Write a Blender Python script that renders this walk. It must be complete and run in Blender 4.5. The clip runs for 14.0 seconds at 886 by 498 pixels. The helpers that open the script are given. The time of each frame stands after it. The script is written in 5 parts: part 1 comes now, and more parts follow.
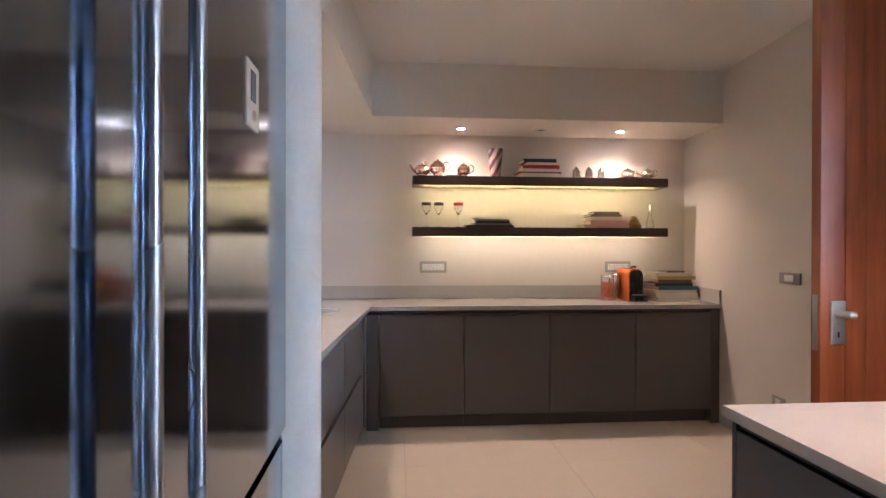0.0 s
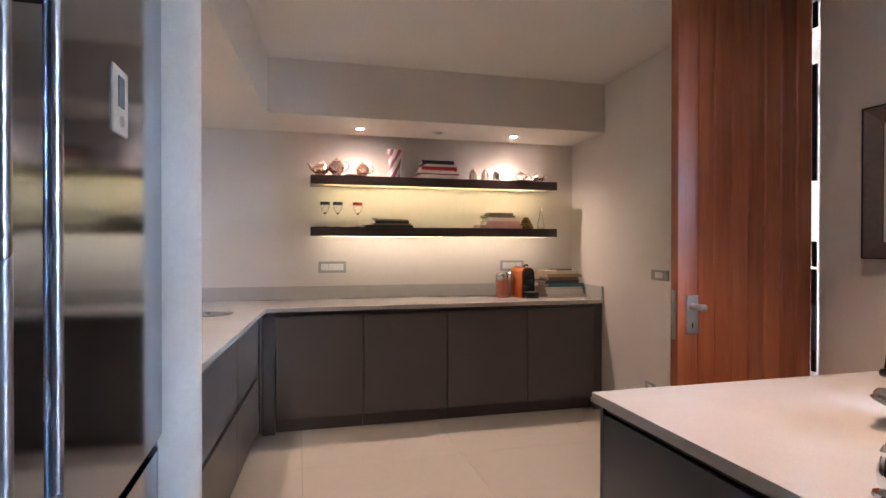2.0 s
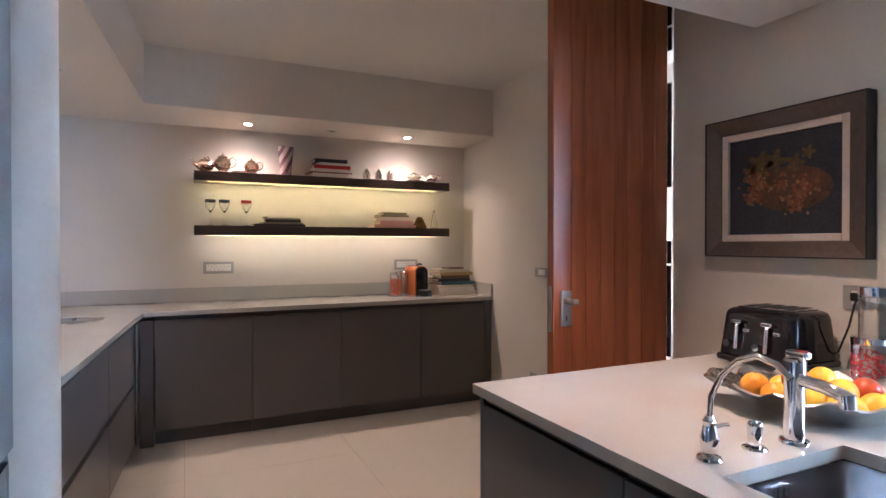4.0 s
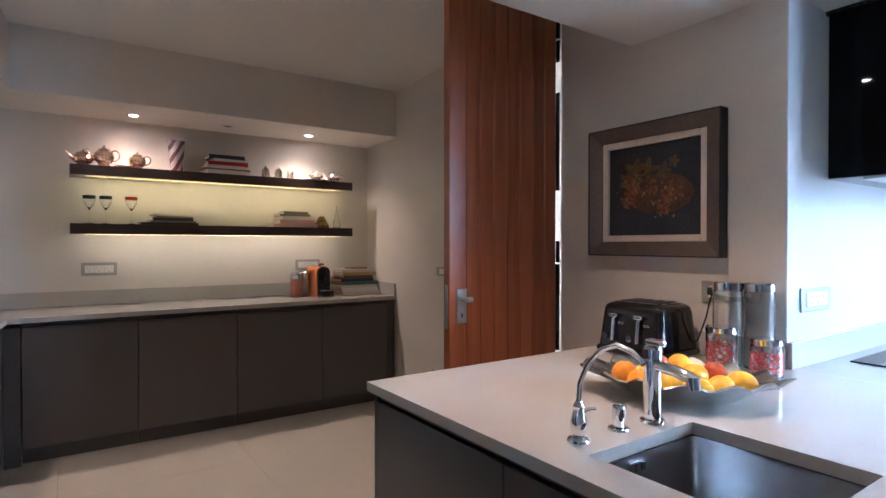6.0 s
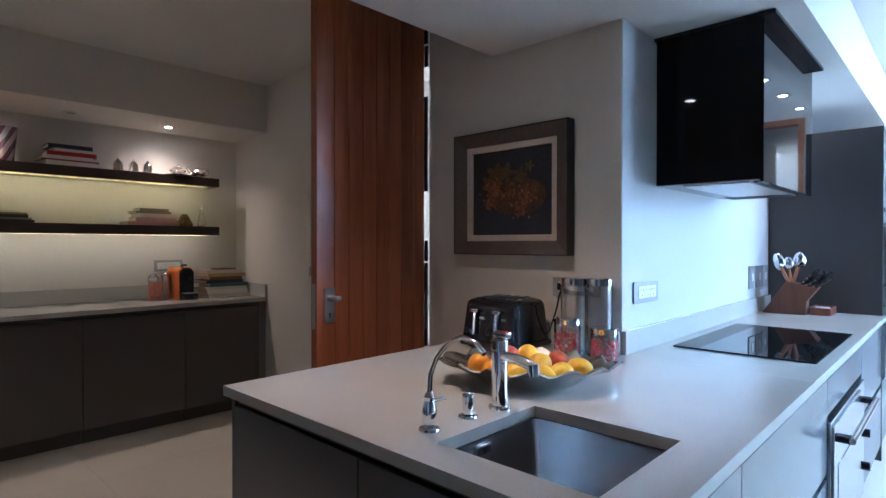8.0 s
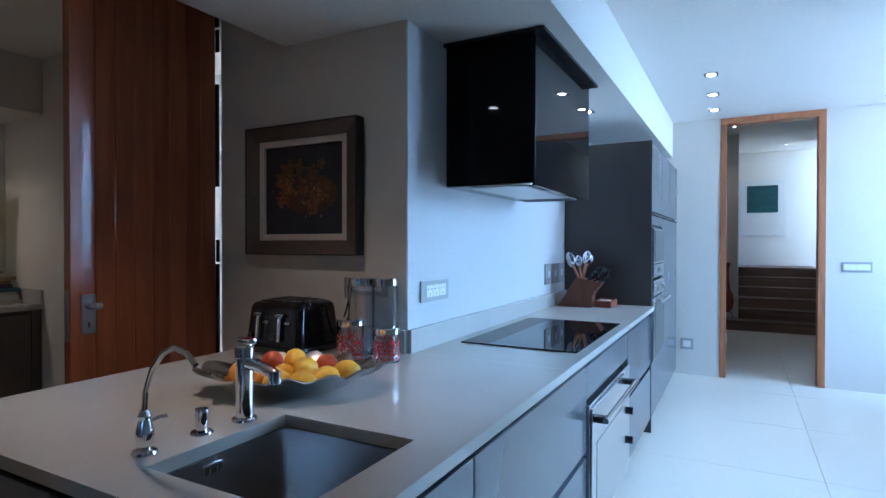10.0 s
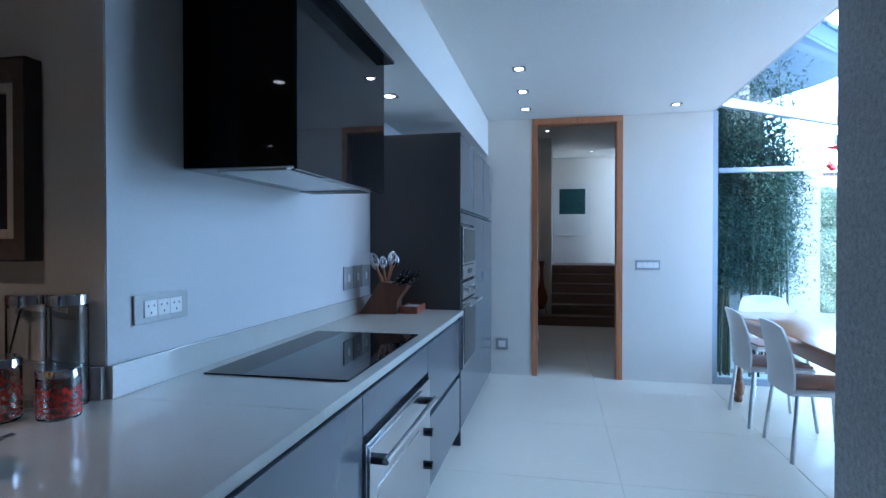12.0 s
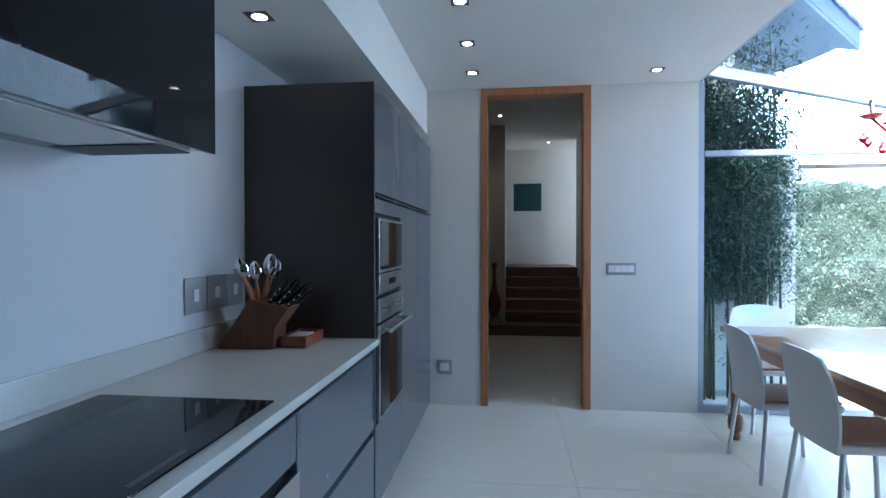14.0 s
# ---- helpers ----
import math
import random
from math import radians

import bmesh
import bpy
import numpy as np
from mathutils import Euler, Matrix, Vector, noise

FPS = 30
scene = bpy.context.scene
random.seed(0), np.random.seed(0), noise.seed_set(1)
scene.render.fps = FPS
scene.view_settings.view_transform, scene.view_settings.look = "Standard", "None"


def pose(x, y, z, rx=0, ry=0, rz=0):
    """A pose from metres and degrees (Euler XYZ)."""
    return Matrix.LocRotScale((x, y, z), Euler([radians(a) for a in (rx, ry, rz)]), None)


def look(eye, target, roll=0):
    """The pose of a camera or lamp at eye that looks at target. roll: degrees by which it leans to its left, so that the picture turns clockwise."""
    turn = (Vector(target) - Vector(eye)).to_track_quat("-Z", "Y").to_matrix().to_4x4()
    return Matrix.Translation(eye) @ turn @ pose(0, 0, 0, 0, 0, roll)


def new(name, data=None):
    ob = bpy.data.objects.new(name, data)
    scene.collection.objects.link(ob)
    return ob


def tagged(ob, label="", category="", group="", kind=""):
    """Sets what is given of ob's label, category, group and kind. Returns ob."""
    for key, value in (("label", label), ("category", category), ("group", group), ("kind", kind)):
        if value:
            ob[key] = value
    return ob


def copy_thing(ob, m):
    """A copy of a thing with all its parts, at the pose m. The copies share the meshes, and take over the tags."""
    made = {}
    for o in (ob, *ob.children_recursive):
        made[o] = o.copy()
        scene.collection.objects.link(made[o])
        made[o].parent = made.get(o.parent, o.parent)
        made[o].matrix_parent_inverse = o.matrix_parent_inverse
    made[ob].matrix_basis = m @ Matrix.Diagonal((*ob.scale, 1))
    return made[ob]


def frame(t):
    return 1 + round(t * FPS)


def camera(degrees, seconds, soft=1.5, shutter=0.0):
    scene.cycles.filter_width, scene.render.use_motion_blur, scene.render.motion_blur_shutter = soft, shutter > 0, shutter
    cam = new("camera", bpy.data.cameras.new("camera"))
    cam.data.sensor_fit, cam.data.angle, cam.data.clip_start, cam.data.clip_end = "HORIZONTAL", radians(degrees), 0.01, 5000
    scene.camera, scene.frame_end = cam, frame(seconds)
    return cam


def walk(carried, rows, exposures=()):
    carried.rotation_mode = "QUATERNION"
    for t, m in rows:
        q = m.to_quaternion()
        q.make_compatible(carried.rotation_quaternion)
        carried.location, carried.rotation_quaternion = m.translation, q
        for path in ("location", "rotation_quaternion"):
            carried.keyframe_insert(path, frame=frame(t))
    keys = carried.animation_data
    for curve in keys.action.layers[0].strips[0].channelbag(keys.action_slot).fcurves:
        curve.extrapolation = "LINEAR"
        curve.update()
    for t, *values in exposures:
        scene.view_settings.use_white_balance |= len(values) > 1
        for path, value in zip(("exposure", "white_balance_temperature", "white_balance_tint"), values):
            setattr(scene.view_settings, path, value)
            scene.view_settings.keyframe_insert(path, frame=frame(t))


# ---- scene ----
cam = camera(77.5, 14.0)
PATH = [
    (0, 0.750, 0.593, 1.331, -4.75, -0.25, -0.12),
    (0.5, 0.761, 0.582, 1.332, -6.67, -0.27, -0.12),
    (1, 0.770, 0.568, 1.335, -9.13, -0.29, -0.10),
    (1.5, 0.777, 0.553, 1.338, -11.87, -0.33, -0.08),
    (2, 0.783, 0.538, 1.341, -14.62, -0.38, -0.06),
    (2.5, 0.788, 0.523, 1.343, -17.30, -0.42, -0.03),
    (3, 0.794, 0.508, 1.344, -20.04, -0.45, -0.00),
    (5.5, 0.823, 0.440, 1.344, -32.10, -0.50, -0.00),
    (6, 0.830, 0.427, 1.343, -34.56, -0.49, -0.02),
    (6.5, 0.838, 0.413, 1.341, -37.45, -0.48, -0.03),
    (7, 0.846, 0.400, 1.340, -40.78, -0.48, -0.04),
    (9.5, 0.972, 0.233, 1.341, -56.93, -0.55, -0.03),
    (10, 1.061, 0.173, 1.342, -61.76, -0.57, -0.05),
    (10.5, 1.154, 0.110, 1.343, -66.64, -0.59, -0.06),
    (11, 1.246, 0.087, 1.344, -71.12, -0.60, -0.06),
    (11.5, 1.404, 0.088, 1.344, -75.00, -0.62, -0.04),
    (12, 1.604, 0.094, 1.344, -78.31, -0.63, -0.01),
    (12.5, 1.866, 0.069, 1.344, -80.36, -0.63, 0.02),
    (13, 2.155, 0.080, 1.342, -81.29, -0.63, 0.04),
    (13.5, 2.452, 0.114, 1.340, -82.15, -0.63, 0.06),
    (14, 2.730, 0.101, 1.336, -82.98, -0.62, 0.07),
]
EXPOSURES = [(0.0, 3.83, 5750, 26), (3.0, 3.75, 5600, 25), (5.5, 3.35, 5300, 22), (6.5, 3.2, 5250, 20), (7.2, 2.95, 5100, 18), (9.5, 2.15, 4750, 12), (11.0, 1.62, 4700, 12), (12.0, 1.22, 4800, 13), (14.0, 0.75, 5450, 15)]
walk(cam, [(t, pose(x, y, z, 90 + pitch, roll, yaw)) for t, x, y, z, yaw, pitch, roll in PATH], EXPOSURES)

# ---- world, sun and exposure ----
world = bpy.data.worlds.new("sky")
scene.world = world
world.use_nodes = True
wn = world.node_tree.nodes
sky = wn.new("ShaderNodeTexSky")
sky.sky_type, sky.sun_disc, sky.sun_elevation, sky.sun_rotation = "NISHITA", False, radians(50), radians(300)
sky.air_density, sky.dust_density = 1.2, 2.0
wn["Background"].inputs["Strength"].default_value = 0.15
world.node_tree.links.new(sky.outputs[0], wn["Background"].inputs["Color"])
sun = new("sun", bpy.data.lights.new("sun", "SUN"))
sun.data.energy, sun.data.angle, sun.data.color = 5.0, radians(12), (1.0, 0.95, 0.88)
sun.matrix_world = look((0, 0, 0), (-math.sin(radians(300)) * math.cos(radians(50)), -math.cos(radians(300)) * math.cos(radians(50)), -math.sin(radians(50))))

WARM = (1.0, 0.72, 0.48)
STRIP = (1.0, 0.78, 0.34)
COOL = (1.0, 0.90, 0.78)


def spot(x, y, z, watts, colour=WARM, angle=85, radius=0.03):
    lamp = new("downlight_beam", bpy.data.lights.new("downlight_beam", "SPOT"))
    lamp.data.energy, lamp.data.color, lamp.data.spot_size, lamp.data.spot_blend = watts, colour, radians(angle), 0.9
    lamp.data.shadow_soft_size = radius
    lamp.location = (x, y, z)
    return lamp


def strip_light(x, y, z, sx, sy, watts, colour):
    lamp = new("strip_glow", bpy.data.lights.new("strip_glow", "AREA"))
    lamp.data.shape, lamp.data.size, lamp.data.size_y = "RECTANGLE", sx, sy
    lamp.data.energy, lamp.data.color = watts, colour
    lamp.matrix_world = look((x, y, z), (x, y + 0.2, z - 0.17))
    return lamp


PANTRY_LAMPS = [(1.25, 4.93), (2.545, 4.92)]
HOB_LAMPS = [(4.82, 1.09), (2.13, 1.60)]
SIDE_LAMPS = [(0.19, 3.95), (0.16, 2.75)]
HALL_LAMPS = [(10.43, 0.25), (12.57, -0.55)]
CEIL_LAMPS = [(5.6, 0.365), (6.205, 0.375), (6.81, 0.385), (6.9, -0.95)]
for x, y in PANTRY_LAMPS:
    spot(x, y, 2.245, 3.5, WARM, 132)
for x, y in SIDE_LAMPS:
    spot(x, y, 2.24, 2.2, WARM, 120)
for (x, y), watts, angle in zip(HOB_LAMPS, (2.8, 8.2), (80, 100)):
    spot(x, y, 2.22, watts, (1.0, 0.68, 0.42), angle)
for x, y in CEIL_LAMPS:
    spot(x, y, 2.577, 1.2, COOL, 90)
for (x, y), watts in zip(HALL_LAMPS, (2.8, 0.7)):
    spot(x, y, 3.08, watts, (1.0, 0.78, 0.56), 110)
strip_light(1.92, 4.985, 1.817, 1.9, 0.012, 0.36, STRIP)
strip_light(1.92, 4.985, 1.41, 1.9, 0.012, 0.30, (1.0, 0.82, 0.50))


DAY = (0.50, 0.76, 1.0)


def daylight(m, sx, sy, watts):
    lamp = new("window_daylight", bpy.data.lights.new("window_daylight", "AREA"))
    lamp.data.shape, lamp.data.size, lamp.data.size_y = "RECTANGLE", sx, sy
    lamp.data.energy, lamp.data.color = watts, DAY
    lamp.matrix_world = m


# the sky's light in the south glazing and in the lower half of the glass roof
daylight(look((6.1, -4.24, 1.0), (6.1, 0, 1.0)), 2.2, 1.8, 13)
daylight(look((6.15, -3.48, 2.17), (6.15, -3.03, 0.13)), 2.1, 1.6, 54)


# ---- materials ----
def nodes_of(name):
    m = bpy.data.materials.new(name)
    m.use_nodes = True
    return m, m.node_tree.nodes, m.node_tree.links, m.node_tree.nodes["Principled BSDF"]


def mat(name, colour, rough=0.5, metal=0.0, vary=0.06, big=1.5, fine=60.0, bump=0.05, gloss_vary=0.08, stretch=(1, 1, 1), coat=0.0, spec=0.5, per_piece=0.0, bump_scale=None):
    """Paint-like surface: broad and fine variation of colour and gloss, with a fine relief."""
    m, n, l, b = nodes_of(name)
    co = n.new("ShaderNodeTexCoord")
    mp = n.new("ShaderNodeMapping")
    mp.inputs["Scale"].default_value = stretch
    l.new(co.outputs["Object"], mp.inputs["Vector"])
    t1, t2 = n.new("ShaderNodeTexNoise"), n.new("ShaderNodeTexNoise")
    t1.inputs["Scale"].default_value, t1.inputs["Detail"].default_value = big, 5
    t2.inputs["Scale"].default_value, t2.inputs["Detail"].default_value = fine, 3
    for t in (t1, t2):
        l.new(mp.outputs[0], t.inputs["Vector"])
    mix = n.new("ShaderNodeMath")
    mix.operation = "MULTIPLY_ADD"
    mix.inputs[1].default_value = 0.5
    l.new(t2.outputs[0], mix.inputs[0])
    half = n.new("ShaderNodeMath")
    half.operation = "MULTIPLY"
    half.inputs[1].default_value = 0.5
    l.new(t1.outputs[0], half.inputs[0])
    l.new(half.outputs[0], mix.inputs[2])
    value = mix
    if per_piece:
        info = n.new("ShaderNodeObjectInfo")
        shift = n.new("ShaderNodeMath")
        shift.operation = "MULTIPLY_ADD"
        shift.inputs[1].default_value = per_piece
        l.new(info.outputs["Random"], shift.inputs[0])
        l.new(mix.outputs[0], shift.inputs[2])
        value = shift
    ramp = n.new("ShaderNodeValToRGB")
    c = Vector(colour)
    ramp.color_ramp.elements[0].position, ramp.color_ramp.elements[1].position = 0.25, 0.8
    ramp.color_ramp.elements[0].color = (*[max(0, v * (1 - vary * 2)) for v in c], 1)
    ramp.color_ramp.elements[1].color = (*[min(1, v * (1 + vary * 2)) for v in c], 1)
    l.new(value.outputs[0], ramp.inputs[0])
    l.new(ramp.outputs[0], b.inputs["Base Color"])
    rr = n.new("ShaderNodeMapRange")
    rr.inputs["To Min"].default_value, rr.inputs["To Max"].default_value = max(0.0, rough - gloss_vary), min(1, rough + gloss_vary)
    l.new(t1.outputs[0], rr.inputs["Value"])
    l.new(rr.outputs[0], b.inputs["Roughness"])
    b.inputs["Metallic"].default_value = metal
    b.inputs["Coat Weight"].default_value = coat
    b.inputs["Coat Roughness"].default_value = 0.08
    b.inputs["Specular IOR Level"].default_value = spec
    if bump:
        bp = n.new("ShaderNodeBump")
        bp.inputs["Strength"].default_value, bp.inputs["Distance"].default_value = bump, 0.004
        src = t2
        if bump_scale:
            src = n.new("ShaderNodeTexNoise")
            src.inputs["Scale"].default_value, src.inputs["Detail"].default_value = bump_scale, 4
            l.new(co.outputs["Object"], src.inputs["Vector"])
        l.new(src.outputs[0], bp.inputs["Height"])
        l.new(bp.outputs[0], b.inputs["Normal"])
    return m


def glass(name, colour=(1, 1, 1), rough=0.0, ior=1.45):
    m, n, l, b = nodes_of(name)
    b.inputs["Base Color"].default_value = (*colour, 1)
    b.inputs["Roughness"].default_value = rough
    b.inputs["Transmission Weight"].default_value = 1
    b.inputs["IOR"].default_value = ior
    return m


def glow(name, colour, strength):
    m, n, l, b = nodes_of(name)
    b.inputs["Base Color"].default_value = (*colour, 1)
    b.inputs["Emission Color"].default_value = (*colour, 1)
    b.inputs["Emission Strength"].default_value = strength
    return m


def wood(name, dark, light, rough=0.4, axis="Z", scale=1.0, coat=0.0, per_piece=0.25):
    """Long grain along one axis, with a slow drift of tone."""
    m, n, l, b = nodes_of(name)
    co, mp = n.new("ShaderNodeTexCoord"), n.new("ShaderNodeMapping")
    s = {"X": (0.6, 9, 9), "Y": (9, 0.6, 9), "Z": (9, 9, 0.6)}[axis]
    mp.inputs["Scale"].default_value = [v * scale for v in s]
    info = n.new("ShaderNodeObjectInfo")
    add = n.new("ShaderNodeVectorMath")
    add.operation = "MULTIPLY_ADD"
    add.inputs[1].default_value = (7, 7, 7)
    l.new(info.outputs["Random"], add.inputs[0])
    l.new(co.outputs["Object"], add.inputs[2])
    l.new(add.outputs[0], mp.inputs["Vector"])
    t1, t2 = n.new("ShaderNodeTexNoise"), n.new("ShaderNodeTexNoise")
    t1.inputs["Scale"].default_value, t1.inputs["Detail"].default_value, t1.inputs["Distortion"].default_value = 1.4, 6, 1.2
    t2.inputs["Scale"].default_value, t2.inputs["Detail"].default_value = 14, 4
    for t in (t1, t2):
        l.new(mp.outputs[0], t.inputs["Vector"])
    mx = n.new("ShaderNodeMath")
    mx.operation = "MULTIPLY_ADD"
    mx.inputs[1].default_value = 0.4
    l.new(t2.outputs[0], mx.inputs[0])
    l.new(t1.outputs[0], mx.inputs[2])
    sh = n.new("ShaderNodeMath")
    sh.operation = "MULTIPLY_ADD"
    sh.inputs[1].default_value = per_piece
    l.new(info.outputs["Random"], sh.inputs[0])
    l.new(mx.outputs[0], sh.inputs[2])
    ramp = n.new("ShaderNodeValToRGB")
    ramp.color_ramp.elements[0].position, ramp.color_ramp.elements[1].position = 0.45, 1.05
    ramp.color_ramp.elements[0].color, ramp.color_ramp.elements[1].color = (*dark, 1), (*light, 1)
    l.new(sh.outputs[0], ramp.inputs[0])
    l.new(ramp.outputs[0], b.inputs["Base Color"])
    b.inputs["Roughness"].default_value = rough
    b.inputs["Coat Weight"].default_value = coat
    bp = n.new("ShaderNodeBump")
    bp.inputs["Strength"].default_value, bp.inputs["Distance"].default_value = 0.12, 0.003
    l.new(t2.outputs[0], bp.inputs["Height"])
    l.new(bp.outputs[0], b.inputs["Normal"])
    return m


M = {}
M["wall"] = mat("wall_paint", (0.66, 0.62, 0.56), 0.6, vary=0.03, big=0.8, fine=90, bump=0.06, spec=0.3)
# Wall paint again, darkened to stand in for weaker light at the hob.
M["hob_wall"] = mat("wall_paint_dimmed", (0.52, 0.52, 0.52), 0.45, vary=0.03, big=0.8, fine=90, bump=0.04, spec=0.35)
M["ceiling"] = mat("ceiling_paint", (0.71, 0.69, 0.65), 0.65, vary=0.03, big=0.6, fine=60, bump=0.06, spec=0.25)
M["plaster"] = mat("roughcast_plaster", (0.42, 0.42, 0.42), 0.9, vary=0.25, big=40, fine=170, bump=0.9, spec=0.15)
M["tile"] = mat("cream_floor_tile", (0.755, 0.69, 0.575), 0.3, vary=0.018, big=0.8, fine=18, bump=0.01, per_piece=0.05, gloss_vary=0.04)
M["grout"] = mat("grout", (0.50, 0.46, 0.39), 0.9, vary=0.1, fine=80)
M["quartz"] = mat("quartz_worktop", (0.46, 0.445, 0.41), 0.13, vary=0.05, big=3, fine=260, bump=0.0, gloss_vary=0.03)
M["front"] = mat("taupe_laminate", (0.095, 0.085, 0.079), 0.3, vary=0.05, big=1.2, fine=140, bump=0.02)
# Same cabinet fronts as above, tinted blue for the daylight sheen near the glazing.
M["front_daylit"] = mat("taupe_laminate_daylit", (0.070, 0.079, 0.094), 0.27, vary=0.03, big=1.2, fine=140, bump=0, gloss_vary=0.02, coat=0.3)
M["side"] = mat("charcoal_laminate", (0.045, 0.042, 0.042), 0.42, vary=0.05, big=1.2, fine=140, bump=0.02)
M["dark"] = mat("black_recess", (0.012, 0.012, 0.013), 0.5, vary=0.05, bump=0)
M["shelf"] = wood("wenge", (0.02, 0.013, 0.011), (0.055, 0.038, 0.032), 0.4, "X")
M["door"] = wood("red_meranti", (0.20, 0.055, 0.022), (0.42, 0.135, 0.055), 0.33, "Z", 1.0, 0.15)
M["frame"] = wood("meranti_frame", (0.22, 0.08, 0.03), (0.46, 0.19, 0.08), 0.4, "Z")
# Blue daylight reflection is put into the steel's base colour.
M["fridge"] = mat("fridge_steel_blue_sheen", (0.24, 0.30, 0.40), 0.10, 1.0, vary=0.04, big=1.0, fine=40, bump=0.0, stretch=(1, 30, 1), gloss_vary=0.02)
M["plate_cream"] = mat("cream_plastic", (0.55, 0.52, 0.46), 0.4, vary=0.03, bump=0)
M["plate_blue"] = mat("unlit_display", (0.16, 0.19, 0.22), 0.15, vary=0.03, bump=0)
M["handle"] = mat("fridge_handle_metal", (0.36, 0.38, 0.42), 0.28, 1.0, vary=0.04, bump=0)
M["steel"] = mat("brushed_steel", (0.50, 0.50, 0.51), 0.24, 1.0, vary=0.05, big=1.0, fine=30, bump=0.02, stretch=(1, 1, 22), gloss_vary=0.05)
M["chrome"] = mat("chrome", (0.75, 0.75, 0.76), 0.07, 1.0, vary=0.02, bump=0, gloss_vary=0.03)
M["satin"] = mat("satin_metal", (0.55, 0.54, 0.52), 0.35, 1.0, vary=0.04, bump=0)
M["blackglass"] = mat("black_glass", (0.006, 0.006, 0.007), 0.03, vary=0.0, bump=0, gloss_vary=0.015, spec=0.14)
M["zone"] = mat("hob_print", (0.011, 0.011, 0.012), 0.12, vary=0.05, bump=0)
M["black"] = mat("black_plastic", (0.014, 0.014, 0.015), 0.25, vary=0.05, bump=0)
M["white"] = mat("white_plastic", (0.74, 0.73, 0.70), 0.35, vary=0.03, bump=0)
M["chair"] = mat("white_chair_plastic", (0.72, 0.72, 0.72), 0.42, vary=0.03, bump=0.02)
# Tan stands in for shade and reflections on the white chair seat.
M["pad"] = mat("seat_shade_tan", (0.32, 0.20, 0.15), 0.5, vary=0.08, bump=0.1)
M["alu"] = mat("anodised_aluminium", (0.58, 0.59, 0.60), 0.32, 1.0, vary=0.03, bump=0)
M["table"] = wood("oak_table", (0.15, 0.055, 0.02), (0.32, 0.13, 0.045), 0.3, "X", 1.0, 0.6)
M["step"] = wood("dark_sleeper_wood", (0.05, 0.03, 0.022), (0.22, 0.13, 0.095), 0.5, "Y", 1.0, 0.0, 0.5)
M["render"] = mat("white_garden_wall", (0.78, 0.75, 0.68), 0.85, vary=0.06, big=0.7, fine=40, bump=0.2)
M["paving"] = mat("pale_paving", (0.62, 0.60, 0.56), 0.8, vary=0.12, big=0.6, fine=12, bump=0.2)
M["leaf"] = mat("bamboo_leaf", (0.065, 0.115, 0.075), 0.5, vary=0.35, big=3, fine=30, bump=0)
# Hedge colours are lightened to stand in for sun glare and haze.
M["hedge"] = mat("hedge_leaf_glare_pale", (0.29, 0.40, 0.33), 0.55, vary=0.3, big=2, fine=30, bump=0)
M["hedge_tip"] = mat("hedge_tips_glare_pale", (0.52, 0.59, 0.44), 0.5, vary=0.3, big=3, fine=30, bump=0)
M["culm"] = mat("bamboo_culm", (0.09, 0.10, 0.05), 0.4, vary=0.2, big=4, fine=30, bump=0)
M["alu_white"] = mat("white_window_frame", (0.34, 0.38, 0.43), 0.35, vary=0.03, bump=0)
M["pane"] = glass("window_glass", (0.84, 0.94, 1.0), 0.0, 1.13)
M["clear"] = glass("clear_glass", (0.97, 0.98, 0.98), 0.0, 1.45)
M["lamp_on"] = glow("lamp_lens", (1.0, 0.88, 0.70), 14)
# White eave paint, coloured blue for skylight through the tinted roof glass.
M["soffit"] = mat("soffit_skylight_blue", (0.17, 0.25, 0.36), 0.6, vary=0.06, big=2, fine=30)
M["bezel"] = mat("dark_bronze_bezel", (0.07, 0.06, 0.055), 0.4, 0.5, vary=0.05, bump=0)
# Tiles carry the same skylight blue in their colour.
M["slate"] = mat("slate_skylight_blue", (0.18, 0.25, 0.36), 0.6, vary=0.15, big=3, fine=40)


# ---- helpers for building ----
def link(name, bm, material, parent=None, label="", angle=20):
    me = bpy.data.meshes.new(name)
    bmesh.ops.recalc_face_normals(bm, faces=bm.faces)
    bm.to_mesh(me)
    bm.free()
    me.shade_smooth()
    me.set_sharp_from_angle(angle=radians(angle))
    me.materials.append(material)
    ob = new(name, me)
    if parent is not None:
        ob.parent = parent
    if label:
        ob["label"] = label
    return ob


def part(name, bm, material, parent, label=""):
    return link(name, bm, material, parent, label)


def shared(name, me, parent, loc, rz=0.0):
    ob = new(name, me)
    ob.parent = parent
    ob.location, ob.rotation_euler = loc, (0, 0, rz)
    return ob


def thing(name, loc, label, category, rz=0.0, group=""):
    ob = new(name)
    ob.empty_display_size = 0.1
    ob.location, ob.rotation_euler = loc, (0, 0, radians(rz))
    return tagged(ob, label, category, group)


def box(bm, x0, x1, y0, y1, z0, z1, bevel=0.0, seg=2):
    made = bmesh.ops.create_cube(bm, size=1.0)["verts"]
    for v in made:
        v.co = Vector(((x0 + x1) / 2 + v.co.x * (x1 - x0), (y0 + y1) / 2 + v.co.y * (y1 - y0), (z0 + z1) / 2 + v.co.z * (z1 - z0)))
    if bevel:
        edges = list({e for v in made for e in v.link_edges})
        bmesh.ops.bevel(bm, geom=edges, offset=bevel, segments=seg, profile=0.5, affect="EDGES")
    return bm


def B(x0, x1, y0, y1, z0, z1, bevel=0.0, seg=2):
    return box(bmesh.new(), x0, x1, y0, y1, z0, z1, bevel, seg)


